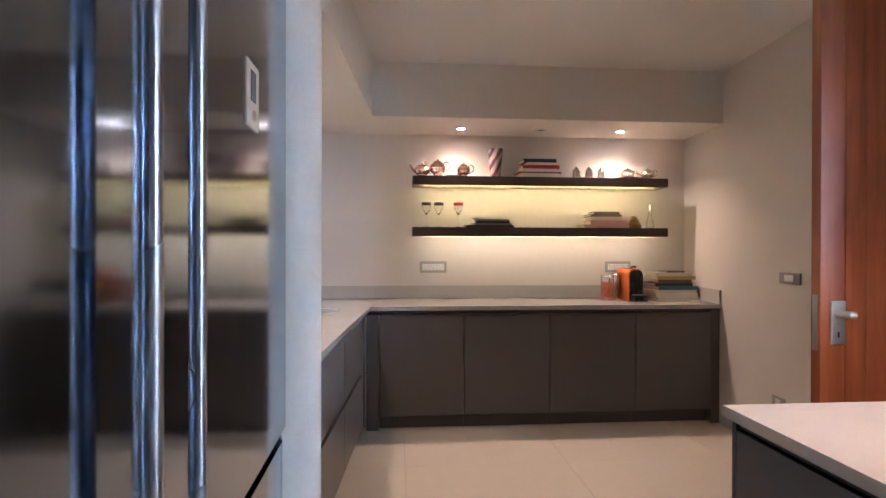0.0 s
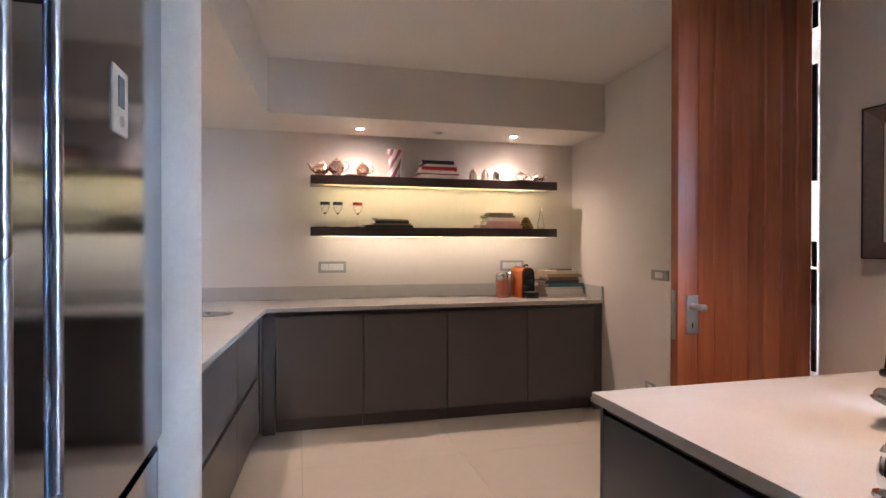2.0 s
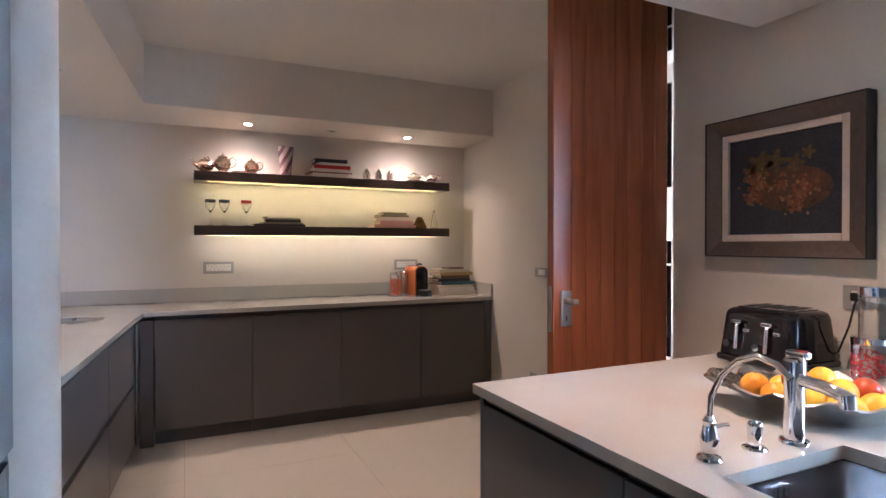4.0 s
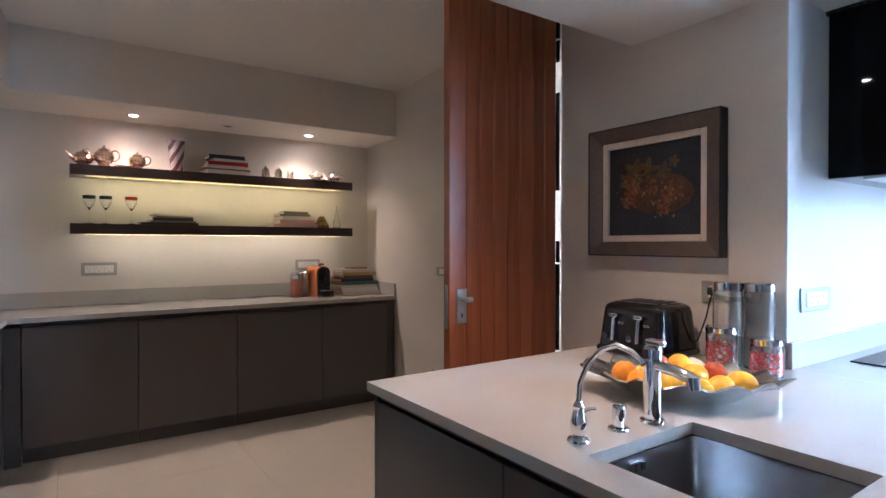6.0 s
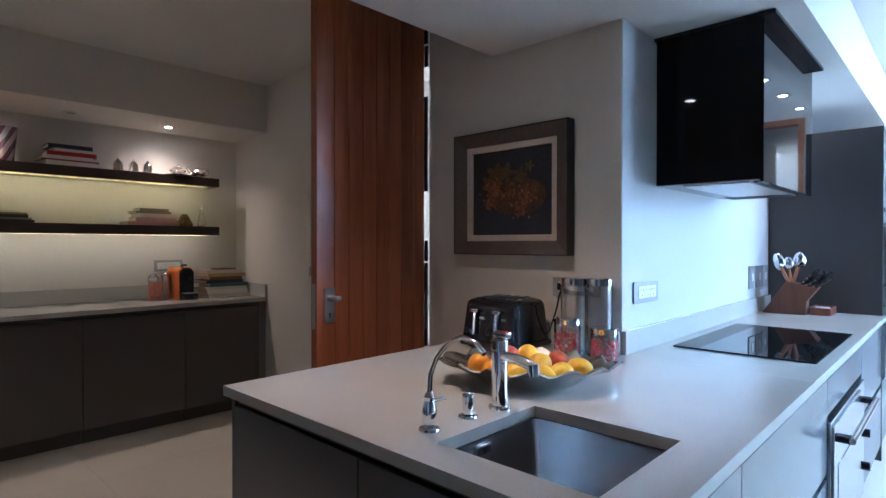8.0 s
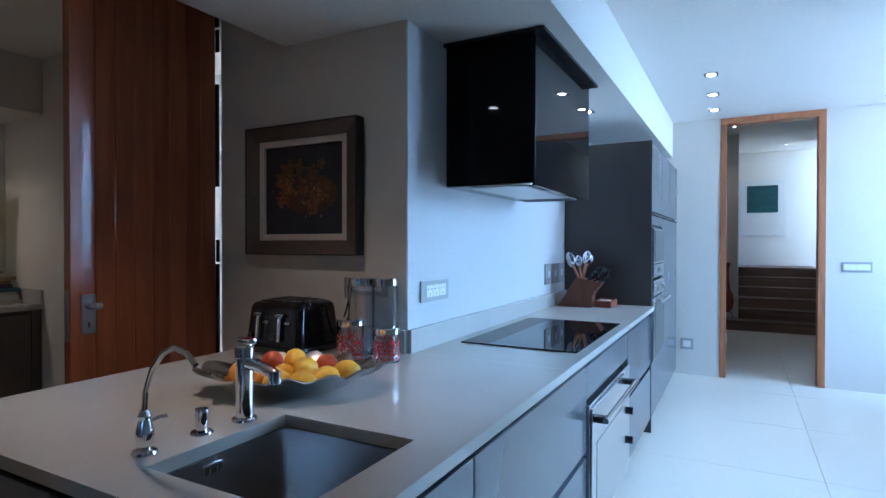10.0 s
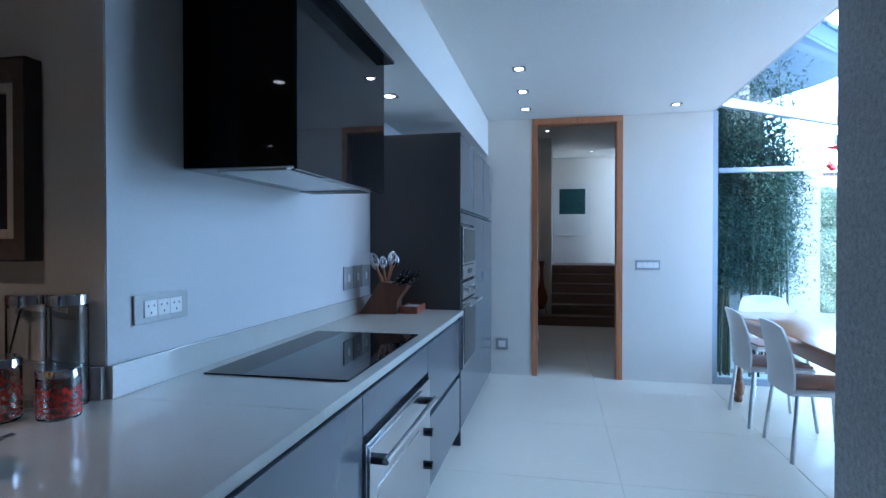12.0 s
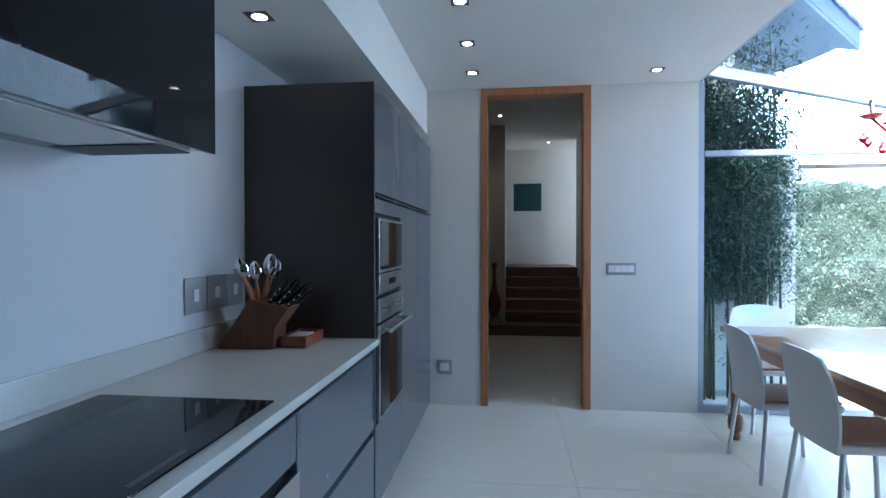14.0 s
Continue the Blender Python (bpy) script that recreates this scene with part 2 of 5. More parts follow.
def lathe(bm, profile, seg=32, centre=(0, 0, 0), squash=1.0):
    cx, cy, cz = centre
    rings = []
    for r, z in profile:
        if r < 1e-5:
            rings.append([bm.verts.new((cx, cy, cz + z))])
        else:
            rings.append([bm.verts.new((cx + r * math.cos(2 * math.pi * i / seg), cy + squash * r * math.sin(2 * math.pi * i / seg), cz + z)) for i in range(seg)])
    for a, b in zip(rings, rings[1:]):
        for i in range(seg):
            j = (i + 1) % seg
            if len(a) == 1 and len(b) == 1:
                continue
            if len(a) == 1:
                bm.faces.new((a[0], b[i], b[j]))
            elif len(b) == 1:
                bm.faces.new((a[i], a[j], b[0]))
            else:
                bm.faces.new((a[i], a[j], b[j], b[i]))
    return bm


def L(profile, seg=32, centre=(0, 0, 0)):
    return lathe(bmesh.new(), profile, seg, centre)


def tube(bm, pts, radius, seg=12, radii=None):
    """A round bar through points, capped at both ends."""
    pts, seg = [Vector(p) for p in pts], max(seg, 20) if len(pts) < 20 else seg
    rings, side = [], None
    for i, p in enumerate(pts):
        d = (pts[min(i + 1, len(pts) - 1)] - pts[max(i - 1, 0)]).normalized()
        if side is None:
            side = d.orthogonal().normalized()
        side = (side - d * side.dot(d)).normalized()
        up = d.cross(side)
        r = radii[i] if radii else radius
        rings.append([bm.verts.new(p + (side * math.cos(2 * math.pi * k / seg) + up * math.sin(2 * math.pi * k / seg)) * r) for k in range(seg)])
    for a, b in zip(rings, rings[1:]):
        for k in range(seg):
            bm.faces.new((a[k], a[(k + 1) % seg], b[(k + 1) % seg], b[k]))
    bm.faces.new(rings[0][::-1])
    bm.faces.new(rings[-1])
    return bm


def T(pts, radius, seg=12, radii=None):
    return tube(bmesh.new(), pts, radius, seg, radii)


def prism(bm, outline, z0, z1):
    """An upright block over a closed outline of (x, y)."""
    low = [bm.verts.new((x, y, z0)) for x, y in outline]
    high = [bm.verts.new((x, y, z1)) for x, y in outline]
    bm.faces.new(low[::-1])
    bm.faces.new(high)
    for i in range(len(low)):
        j = (i + 1) % len(low)
        bm.faces.new((low[i], low[j], high[j], high[i]))
    return bm


def structure(name, bm, material, label="", angle=20):
    return tagged(link(name, bm, material, None, "", angle), label, "", "", "structure")


# ---- the large structure ----
CEIL, PCEIL, DROP, PDROP = 2.592, 2.65, 2.235, 2.262
WX, HOBY, EASTX, NORTHY = 2.94, 1.345, 7.25, 5.20


def side_x(y):
    """The front edge of the side worktop, which runs a little askew."""
    return 0.557 + 0.066 * (y - 4.56)


def east_x(y):
    return 3.19 + 0.07 * (y - 4.56)


ground = structure("ground", B(-60, 120, -90, 60, -0.32, -0.12), M["paving"], "pale paved ground outside the house")
floor = structure("floor", B(-0.6, 13.6, -4.4, 5.5, -0.12, -0.004), M["grout"], "cream porcelain tile floor with thin joints")

structure("wall_north", B(-0.6, 3.5, NORTHY, NORTHY + 0.2, 0, 2.9), M["wall"], "warm white painted wall behind the shelves")
structure("wall_west", prism(bmesh.new(), [(-0.6, 1.65), (side_x(1.65) - 0.637, 1.65), (side_x(NORTHY) - 0.637, NORTHY), (-0.6, NORTHY)], 0, 2.9), M["wall"], "warm white painted wall")
structure("wall_southwest", B(-0.6, -0.4, -1.4, 1.56, 0, 2.9), M["wall"], "warm white painted wall behind the fridge")
bm = bmesh.new()
arc = [(0.558 + 0.055 * math.cos(a), 1.61 + 0.055 * math.sin(a)) for a in [math.pi * (-0.5 + k / 10) for k in range(11)]]
prism(bm, [(-0.4, 1.555)] + arc + [(-0.4, 1.665)], 0, 2.9)
structure("wall_fridge_end", bm, M["wall"], "white painted wall end with a rounded nose beside the fridge")
structure("wall_pantry_east", prism(bmesh.new(), [(east_x(3.30), 3.30), (3.5, 3.30), (3.5, NORTHY), (east_x(NORTHY), NORTHY)], 0, 2.9), M["wall"], "warm white painted pantry wall")
structure("wall_picture", B(WX, WX + 0.16, HOBY + 0.003, 2.42, 0, 2.9), M["wall"], "taupe white painted wall with a framed picture")
structure("wall_over_door", B(WX, WX + 0.16, 2.42, 3.30, 2.58, 2.9), M["wall"], "painted wall above the pantry doorway")
structure("wall_pantry_return", B(WX, 3.5, 3.25, 3.30, 0, 2.9), M["wall"], "painted return beside the pantry doorway")
# Two walls and a roof, added to keep daylight off the pantry doorway.
structure("shade_wall", B(4.6, 4.75, 1.55, 6.1, -0.12, 2.9), M["render"], "added white wall that dims daylight outside the pantry door")
structure("shade_end_wall", B(3.5, 4.6, 6.1, 6.25, -0.12, 2.86), M["render"], "added unseen end wall that blocks daylight at the pantry door")
structure("shade_roof", B(3.1, 4.75, 1.56, 6.4, 2.905, 3.0), M["render"], "added unseen roof that blocks sun at the pantry door")
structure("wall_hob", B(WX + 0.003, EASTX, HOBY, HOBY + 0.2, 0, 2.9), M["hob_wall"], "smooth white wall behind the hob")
structure("wall_east_a", B(EASTX, EASTX + 0.12, 0.345, 1.6, 0, 3.2), M["wall"], "white painted wall beside the hall doorway")
structure("wall_east_b", B(EASTX, EASTX + 0.12, -1.35, -0.532, 0, 3.2), M["wall"], "white painted wall between doorway and glazing")
structure("wall_east_head", B(EASTX, EASTX + 0.12, -0.532, 0.345, CEIL + 0.003, 3.2), M["wall"], "wall above the hall doorway")
structure("wall_south", B(-0.6, 4.2, -1.40, -1.05, 0, 2.9), M["plaster"], "rough grey plastered wall end")
structure("wall_conservatory_west", B(4.0, 4.2, -4.3, -1.40, 0, 2.6), M["plaster"], "rough grey plastered wall")

bm = bmesh.new()
prism(bm, [(1.55, 0.79), (EASTX, 0.79), (EASTX, HOBY), (WX, HOBY), (WX, 2.0), (1.55, 2.0)], DROP, CEIL + 0.15)
structure("bulkhead_hob", bm, M["ceiling"], "lowered white ceiling over the hob and peninsula")
bm = bmesh.new()
prism(bm, [(side_x(1.665) - 0.637, 1.665), (side_x(1.665) + 0.013, 1.665), (0.57, 4.56), (east_x(4.56), 4.56), (east_x(NORTHY), NORTHY), (side_x(NORTHY) - 0.637, NORTHY)], PDROP, PCEIL + 0.1)
structure("bulkhead_pantry", bm, M["wall"], "lowered warm white soffit over the pantry counters")
bm = bmesh.new()
box(bm, -0.6, EASTX, -1.35, 0.788, CEIL, CEIL + 0.15)
box(bm, -0.6, 1.548, 0.788, 2.0, CEIL, CEIL + 0.15)
structure("ceiling", bm, M["ceiling"], "plain white painted kitchen ceiling")
structure("ceiling_pantry", B(-0.6, 3.5, 2.0, NORTHY + 0.2, PCEIL, PCEIL + 0.2), M["ceiling"], "plain white painted pantry ceiling")

# hall beyond the doorway
structure("hall_wall_north", B(EASTX + 0.12, 10.75, 0.75, 0.9, 0, 3.2), M["wall"], "white painted hall wall")
structure("hall_wall_stair", B(11.05, 13.3, 0.19, 0.9, 0, 3.2), M["wall"], "white painted wall beside the steps")
structure("hall_wall_south", B(EASTX + 0.12, 12.35, -1.12, -1.0, 0, 3.2), M["wall"], "white painted hall wall")
structure("hall_wall_far", B(13.3, 13.45, -2.4, 0.9, 0, 3.2), M["wall"], "white painted wall at the stair head")
structure("hall_wall_corner", B(10.75, 11.05, 0.75, 0.9, 0, 3.2), M["wall"], "white painted wall")
structure("hall_ceiling", B(EASTX + 0.12, 13.45, -1.12, 0.9, 3.1, 3.22), M["ceiling"], "white painted hall ceiling")
stairs = structure("stairs", B(10.78, 13.3, -0.998, 0.18, 0.0, 0.02), M["side"], "dark timber steps rising in the hall")
for k in range(6):
    x0 = 10.75 + 0.28 * k
    x1 = x0 + 0.29 if k < 5 else 13.3
    y1 = 0.74 if k == 0 else 0.188
    part("tread", B(x0 - 0.015, x1, -0.996, y1, 0.155 * (k + 1) - 0.05, 0.155 * (k + 1), 0.004), M["step"], stairs)
    part("riser", B(x0, x0 + 0.03, -0.994, y1 - 0.002, 0.155 * k, 0.155 * (k + 1) - 0.052), M["step"], stairs)

# hall door frame
door_frame = structure("door_1", B(EASTX - 0.012, EASTX + 0.135, 0.29, 0.345, 0, CEIL - 0.062, 0.003), M["frame"], "tall orange-brown timber door frame, standing open")
part("jamb", B(EASTX - 0.012, EASTX + 0.135, -0.532, -0.472, 0, CEIL - 0.062, 0.003), M["frame"], door_frame)
part("head", B(EASTX - 0.012, EASTX + 0.135, -0.532, 0.345, CEIL - 0.06, CEIL - 0.002, 0.003), M["frame"], door_frame)
for z in (0.35, 1.3, 2.25):
    part("hinge", B(EASTX + 0.03, EASTX + 0.045, 0.278, 0.289, z, z + 0.1, 0.002), M["satin"], door_frame, "small steel hinge")

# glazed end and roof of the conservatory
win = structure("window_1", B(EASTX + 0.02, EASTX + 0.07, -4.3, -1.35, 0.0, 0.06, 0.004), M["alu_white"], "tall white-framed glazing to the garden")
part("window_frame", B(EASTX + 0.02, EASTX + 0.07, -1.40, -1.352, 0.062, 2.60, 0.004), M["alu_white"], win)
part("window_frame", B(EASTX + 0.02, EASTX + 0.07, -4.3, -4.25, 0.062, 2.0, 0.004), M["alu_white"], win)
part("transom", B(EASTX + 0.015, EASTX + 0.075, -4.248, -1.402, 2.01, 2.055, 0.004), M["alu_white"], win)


def roof_z(y):
    return 2.745 + 0.222 * (y + 1.35)


def rafter(x, w, h):
    bm = bmesh.new()
    prism(bm, [(-1.33, 0), (-4.35, 0), (-4.35, 1), (-1.33, 1)], 0, 1)
    for v in bm.verts:
        y, low = v.co.x, v.co.y < 0.5
        v.co = Vector((x - w / 2 if v.co.z < 0.5 else x + w / 2, y, roof_z(y) - (h if low else 0)))
    return bm


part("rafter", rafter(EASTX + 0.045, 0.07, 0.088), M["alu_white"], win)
pane = part("pane", B(EASTX + 0.042, EASTX + 0.048, -4.25, -1.40, 0.06, 2.01), M["pane"], win)
pane.visible_shadow = False
bm = bmesh.new()
prism(bm, [(-1.40, 2.055), (-2.6, 2.055), (-4.05, 2.055), (-1.40, roof_z(-1.40) - 0.088)], 0, 1)
for v in bm.verts:
    v.co = Vector((EASTX + (0.042 if v.co.z < 0.5 else 0.048), v.co.x, v.co.y))
pane = part("pane", bm, M["pane"], win)
pane.visible_shadow = False
roof = structure("glass_roof", B(4.2, EASTX + 0.08, -1.38, -1.345, 2.60, 2.765, 0.004), M["alu_white"], "sloping glass lean-to roof with white bars")
for x in (4.25, 5.1):
    part("rafter", rafter(x, 0.05, 0.06), M["alu_white"], roof)
part("eaves_bar", B(4.2, EASTX + 0.08, -4.36, -4.28, 2.0, 2.075, 0.004), M["alu_white"], roof)
for x0, x1 in ((4.275, 5.075), (5.125, EASTX + 0.01)):
    bm = bmesh.new()
    prism(bm, [(x0, -1.38), (x0, -4.3), (x1, -4.3), (x1, -1.38)], 0, 0.006)
    for v in bm.verts:
        v.co.z += roof_z(v.co.y) - 0.012
    pane = part("pane", bm, M["pane"], roof)
    pane.visible_shadow = False
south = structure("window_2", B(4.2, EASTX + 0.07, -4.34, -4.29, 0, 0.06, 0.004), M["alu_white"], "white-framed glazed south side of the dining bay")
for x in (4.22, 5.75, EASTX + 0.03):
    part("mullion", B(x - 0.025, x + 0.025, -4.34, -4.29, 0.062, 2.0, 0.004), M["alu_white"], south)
for x0, x1 in ((4.245, 5.725), (5.775, EASTX)):
    pane = part("pane", B(x0, x1, -4.318, -4.312, 0.06, 2.0), M["pane"], south)
    pane.visible_shadow = False


# ---- fitted kitchen ----
def cabinet(name, w, d, fronts, loc, rz, label, split=1, group="", top=0.868, body=0.868):
    """A base unit: body, plinth and handleless fronts. Its face looks to its own -y, its left end at x = 0."""
    c = thing(name, loc, label, "cabinet", rz, group)
    part("body", B(0.001, w - 0.001, 0.024, d, 0.1, body), M["dark"], c)
    skin = M["front_daylit"] if group == "units of the hob run and peninsula" else M["front"]
    part("plinth", B(0.001, w - 0.001, 0.07, 0.09, 0.0, 0.098), skin, c)
    for z0, z1 in fronts:
        for k in range(split):
            a, b = w * k / split, w * (k + 1) / split
            part("door" if split > 1 or len(fronts) == 1 else "drawer_front", B(a + 0.002, b - 0.002, 0.0, 0.022, z0, z1, 0.0025), skin, c)
    part("grip_rail", B(0.001, w - 0.001, 0.012, 0.023, top - 0.026, top - 0.003, 0.002), M["side"], c, "recessed dark grip rail")
    return c


ONE, TWO = [(0.105, 0.838)], [(0.105, 0.462), (0.488, 0.838)]
PANTRY = "pantry base units"
for x0, x1 in ((0.62, 1.24), (1.24, 1.875), (1.875, 2.53), (2.53, 3.12)):
    cabinet("base_cabinet", x1 - x0, 0.60, ONE, (x0, 4.585, 0), 0, "dark taupe handleless base cabinet under the pantry worktop", 1, PANTRY)
for y0, y1 in ((1.67, 2.60), (2.60, 3.60), (3.60, 4.36)):
    cabinet("drawer_cabinet", y1 - y0, 0.58, TWO, (side_x(y0) - 0.025, y0, 0), 86.2, "dark taupe handleless drawer unit under the side worktop", 1, PANTRY)
filler = thing("corner_filler", (0.5, 4.37, 0), "dark taupe filler panels closing the corner of the units", "panel")
part("panel", B(0.022, 0.032, 0.0, 0.236, 0.1, 0.838, 0.002), M["front"], filler)
part("panel", B(0.034, 0.118, 0.225, 0.237, 0.0, 0.838, 0.002), M["front"], filler)
filler = thing("end_filler", (3.122, 4.585, 0), "dark taupe filler strip against the wall", "panel")
part("panel", B(0, 0.065, 0.002, 0.02, 0.0, 0.868, 0.002), M["front"], filler)

RUN = "units of the hob run and peninsula"
cabinet("base_cabinet", 0.62, 0.58, ONE, (1.66, 2.008, 0), -90, "taupe handleless cabinet on the open end of the peninsula", 1, RUN)
cabinet("base_cabinet", 0.66, 0.58, ONE, (1.66, 1.388, 0), -90, "taupe handleless cabinet on the open end of the peninsula", 1, RUN, 0.868, 0.64)
cabinet("base_cabinet", 0.565, 0.58, ONE, (1.675, 0.722, 0), 0, "taupe handleless sink cabinet facing the dining side", 1, RUN, 0.868, 0.64)
cabinet("drawer_cabinet", 1.09, 0.58, TWO, (2.24, 0.722, 0), 0, "taupe handleless drawer unit beside the wide oven", 1, RUN)
cabinet("drawer_cabinet", 0.915, 0.58, TWO, (4.272, 0.722, 0), 0, "taupe handleless drawer unit beside the tall oven housing", 1, RUN)
panel = thing("peninsula_back_panel", (1.675, 2.01, 0), "taupe panel closing the back of the peninsula", "panel")
part("panel", B(-0.013, WX - 1.677, 0, 0.018, 0, 0.868, 0.002), M["front_daylit"], panel)

# worktops
top1 = thing("pantry_worktop", (0, 0, 0.87), "pale grey quartz worktop with upstand round the pantry", "worktop")
bm = bmesh.new()
prism(bm, [(side_x(1.668) - 0.63, 1.668), (side_x(1.668), 1.668), (0.557, 4.56), (east_x(4.56) - 0.003, 4.56), (east_x(NORTHY) - 0.005, NORTHY - 0.002), (side_x(NORTHY) - 0.63, NORTHY - 0.002)], 0, 0.03)
bmesh.ops.bevel(bm, geom=[e for e in bm.edges if all(v.co.z > 0.02 for v in e.verts)], offset=0.003, segments=2, profile=0.5, affect="EDGES")
part("slab", bm, M["quartz"], top1)
part("upstand", B(-0.02, 3.208, NORTHY - 0.022, NORTHY - 0.003, 0.031, 0.135, 0.002), M["quartz"], top1)
part("upstand", prism(bmesh.new(), [(east_x(4.565) - 0.021, 4.565), (east_x(4.565) - 0.003, 4.565), (east_x(NORTHY) - 0.004, NORTHY - 0.024), (east_x(NORTHY) - 0.022, NORTHY - 0.024)], 0.031, 0.135), M["quartz"], top1)

SX0, SX1, SY0, SY1 = 1.738, 2.122, 0.815, 1.205
top2 = thing("peninsula_worktop", (0, 0, 0.87), "pale grey quartz worktop of the peninsula, cut out for the sink", "worktop")
bm = bmesh.new()
for x0, x1, y0, y1 in ((1.636, SX0, 0.70, 2.03), (SX1, 2.965, 0.70, HOBY - 0.002), (SX0, SX1, 0.70, SY0), (SX0, SX1, SY1, 2.03), (SX1, WX - 0.002, HOBY - 0.002, 2.03)):
    box(bm, x0, x1, y0, y1, 0, 0.03)
bmesh.ops.remove_doubles(bm, verts=bm.verts, dist=0.0005)
part("slab", bm, M["quartz"], top2)
part("upstand", B(WX - 0.02, WX - 0.002, HOBY, 2.028, 0.031, 0.125, 0.002), M["quartz"], top2)
top3 = thing("hob_worktop", (0, 0, 0.87), "pale grey quartz worktop along the hob wall", "worktop")
part("slab", B(2.967, 5.19, 0.70, HOBY - 0.002, 0, 0.03, 0.002), M["quartz"], top3)
part("upstand", B(WX, 5.188, HOBY - 0.02, HOBY - 0.002, 0.031, 0.125, 0.002), M["quartz"], top3)

# sink
sink = thing("sink", (SX0, SY0, 0.87), "undermounted square stainless steel sink", "sink")
w, d = SX1 - SX0, SY1 - SY0
bm = bmesh.new()
rim = [bm.verts.new((x, y, -0.002)) for x, y in ((0, 0), (w, 0), (w, d), (0, d))]
low = [bm.verts.new((x, y, -0.19)) for x, y in ((0.012, 0.012), (w - 0.012, 0.012), (w - 0.012, d - 0.012), (0.012, d - 0.012))]
for i in range(4):
    bm.faces.new((rim[i], rim[(i + 1) % 4], low[(i + 1) % 4], low[i]))
bm.faces.new(low)
bmesh.ops.bevel(bm, geom=[e for e in bm.edges if any(v.co.z < -0.1 for v in e.verts)], offset=0.022, segments=4, profile=0.5, affect="EDGES")
bmesh.ops.solidify(bm, geom=bm.faces[:], thickness=-0.002)
part("bowl", bm, M["steel"], sink)
part("drain", L([(0, 0.0), (0.03, 0.0), (0.04, 0.003), (0.045, 0.003), (0.045, -0.004)], 24, (w * 0.5, d * 0.5, -0.187)), M["chrome"], sink)
over = part("overflow", B(0.128, 0.182, d - 0.009, d - 0.005, -0.042, -0.014, 0.0015), M["steel"], sink, "steel overflow with dark slots")
for x in (0.137, 0.155, 0.173):
    part("slot", B(x - 0.006, x + 0.006, d - 0.0105, d - 0.0092, -0.036, -0.02), M["dark"], over)


# ---- tall units and appliances ----
def tall_unit(x0, x1, label):
    c = thing("tall_cabinet", (x0, 0.72, 0), label, "cabinet", 0, "tall units")
    w = x1 - x0
    part("body", B(0.001, w - 0.001, 0.024, HOBY - 0.722, 0.1, 2.07), M["side"], c)
    part("plinth", B(0.001, w - 0.001, 0.06, 0.08, 0, 0.098), M["front_daylit"], c)
    return c, w


oven_col, w = tall_unit(5.192, 5.778, "charcoal tall housing with built-in oven and microwave")
part("upper_door", B(0.02, w - 0.002, 0, 0.022, 1.572, 2.068, 0.002), M["front_daylit"], oven_col)
part("side_panel", B(-0.001, 0.018, -0.001, HOBY - 0.722, 0.0, 2.072, 0.0015), M["side"], oven_col, "charcoal end panel")
part("filler", B(0.02, w - 0.002, 0, 0.022, 1.475, 1.545, 0.002), M["front_daylit"], oven_col)
part("drawer_front", B(0.02, w - 0.002, 0, 0.022, 0.105, 0.492, 0.002), M["front_daylit"], oven_col)
part("groove", B(0.018, w - 0.001, -0.008, 0.0235, 1.549, 1.56, 0.001), M["black"], oven_col, "thin dark grip profile")
for k, (x0, x1) in enumerate(((5.778, 6.36), (6.36, 6.945))):
    c, w = tall_unit(x0, x1, "taupe handleless tall cabinet beside the oven housing")
    part("upper_door", B(0.002, w - 0.002, 0, 0.022, 1.572, 2.068, 0.002), M["front_daylit"], c)
    part("lower_door", B(0.002, w - 0.002, 0, 0.022, 0.105, 1.545, 0.002), M["front_daylit"], c)
    part("groove", B(0.001, w - 0.001, -0.008, 0.0235, 1.549, 1.56, 0.001), M["black"], c, "thin dark grip profile")

mw = thing("microwave", (5.212, 0.715, 1.092), "built-in stainless microwave with dark glass door", "microwave")
part("body", B(0, 0.562, 0.008, 0.45, 0, 0.37), M["black"], mw)
part("door", B(0.01, 0.552, -0.012, 0.008, 0.105, 0.36, 0.004), M["steel"], mw)
part("window", B(0.03, 0.532, -0.0145, -0.0125, 0.12, 0.348, 0.001), M["blackglass"], mw)
part("control_panel", B(0.01, 0.552, -0.012, 0.008, 0.008, 0.1, 0.004), M["steel"], mw)
part("display", B(0.22, 0.36, -0.0145, -0.0125, 0.04, 0.07), M["blackglass"], mw)
ov = thing("oven", (5.212, 0.715, 0.505), "built-in stainless oven with bar handle and dark glass door", "oven")
part("body", B(0, 0.562, 0.008, 0.5, 0, 0.575), M["black"], ov)
part("door", B(0.006, 0.556, -0.014, 0.008, 0.008, 0.45, 0.004), M["steel"], ov)
part("window", B(0.03, 0.532, -0.0165, -0.0145, 0.02, 0.40, 0.001), M["blackglass"], ov)
part("control_panel", B(0.006, 0.556, -0.014, 0.008, 0.462, 0.572, 0.004), M["steel"], ov)
for x in (0.12, 0.44):
    part("knob", T([(x, -0.014, 0.517), (x, -0.034, 0.517)], 0.018, 20), M["chrome"], ov)
handle = part("handle", T([(0.02, -0.06, 0.425), (0.54, -0.06, 0.425)], 0.011, 16), M["chrome"], ov)
for x in (0.06, 0.5):
    part("bracket", B(x - 0.008, x + 0.008, -0.058, -0.013, 0.418, 0.432, 0.002), M["chrome"], handle)

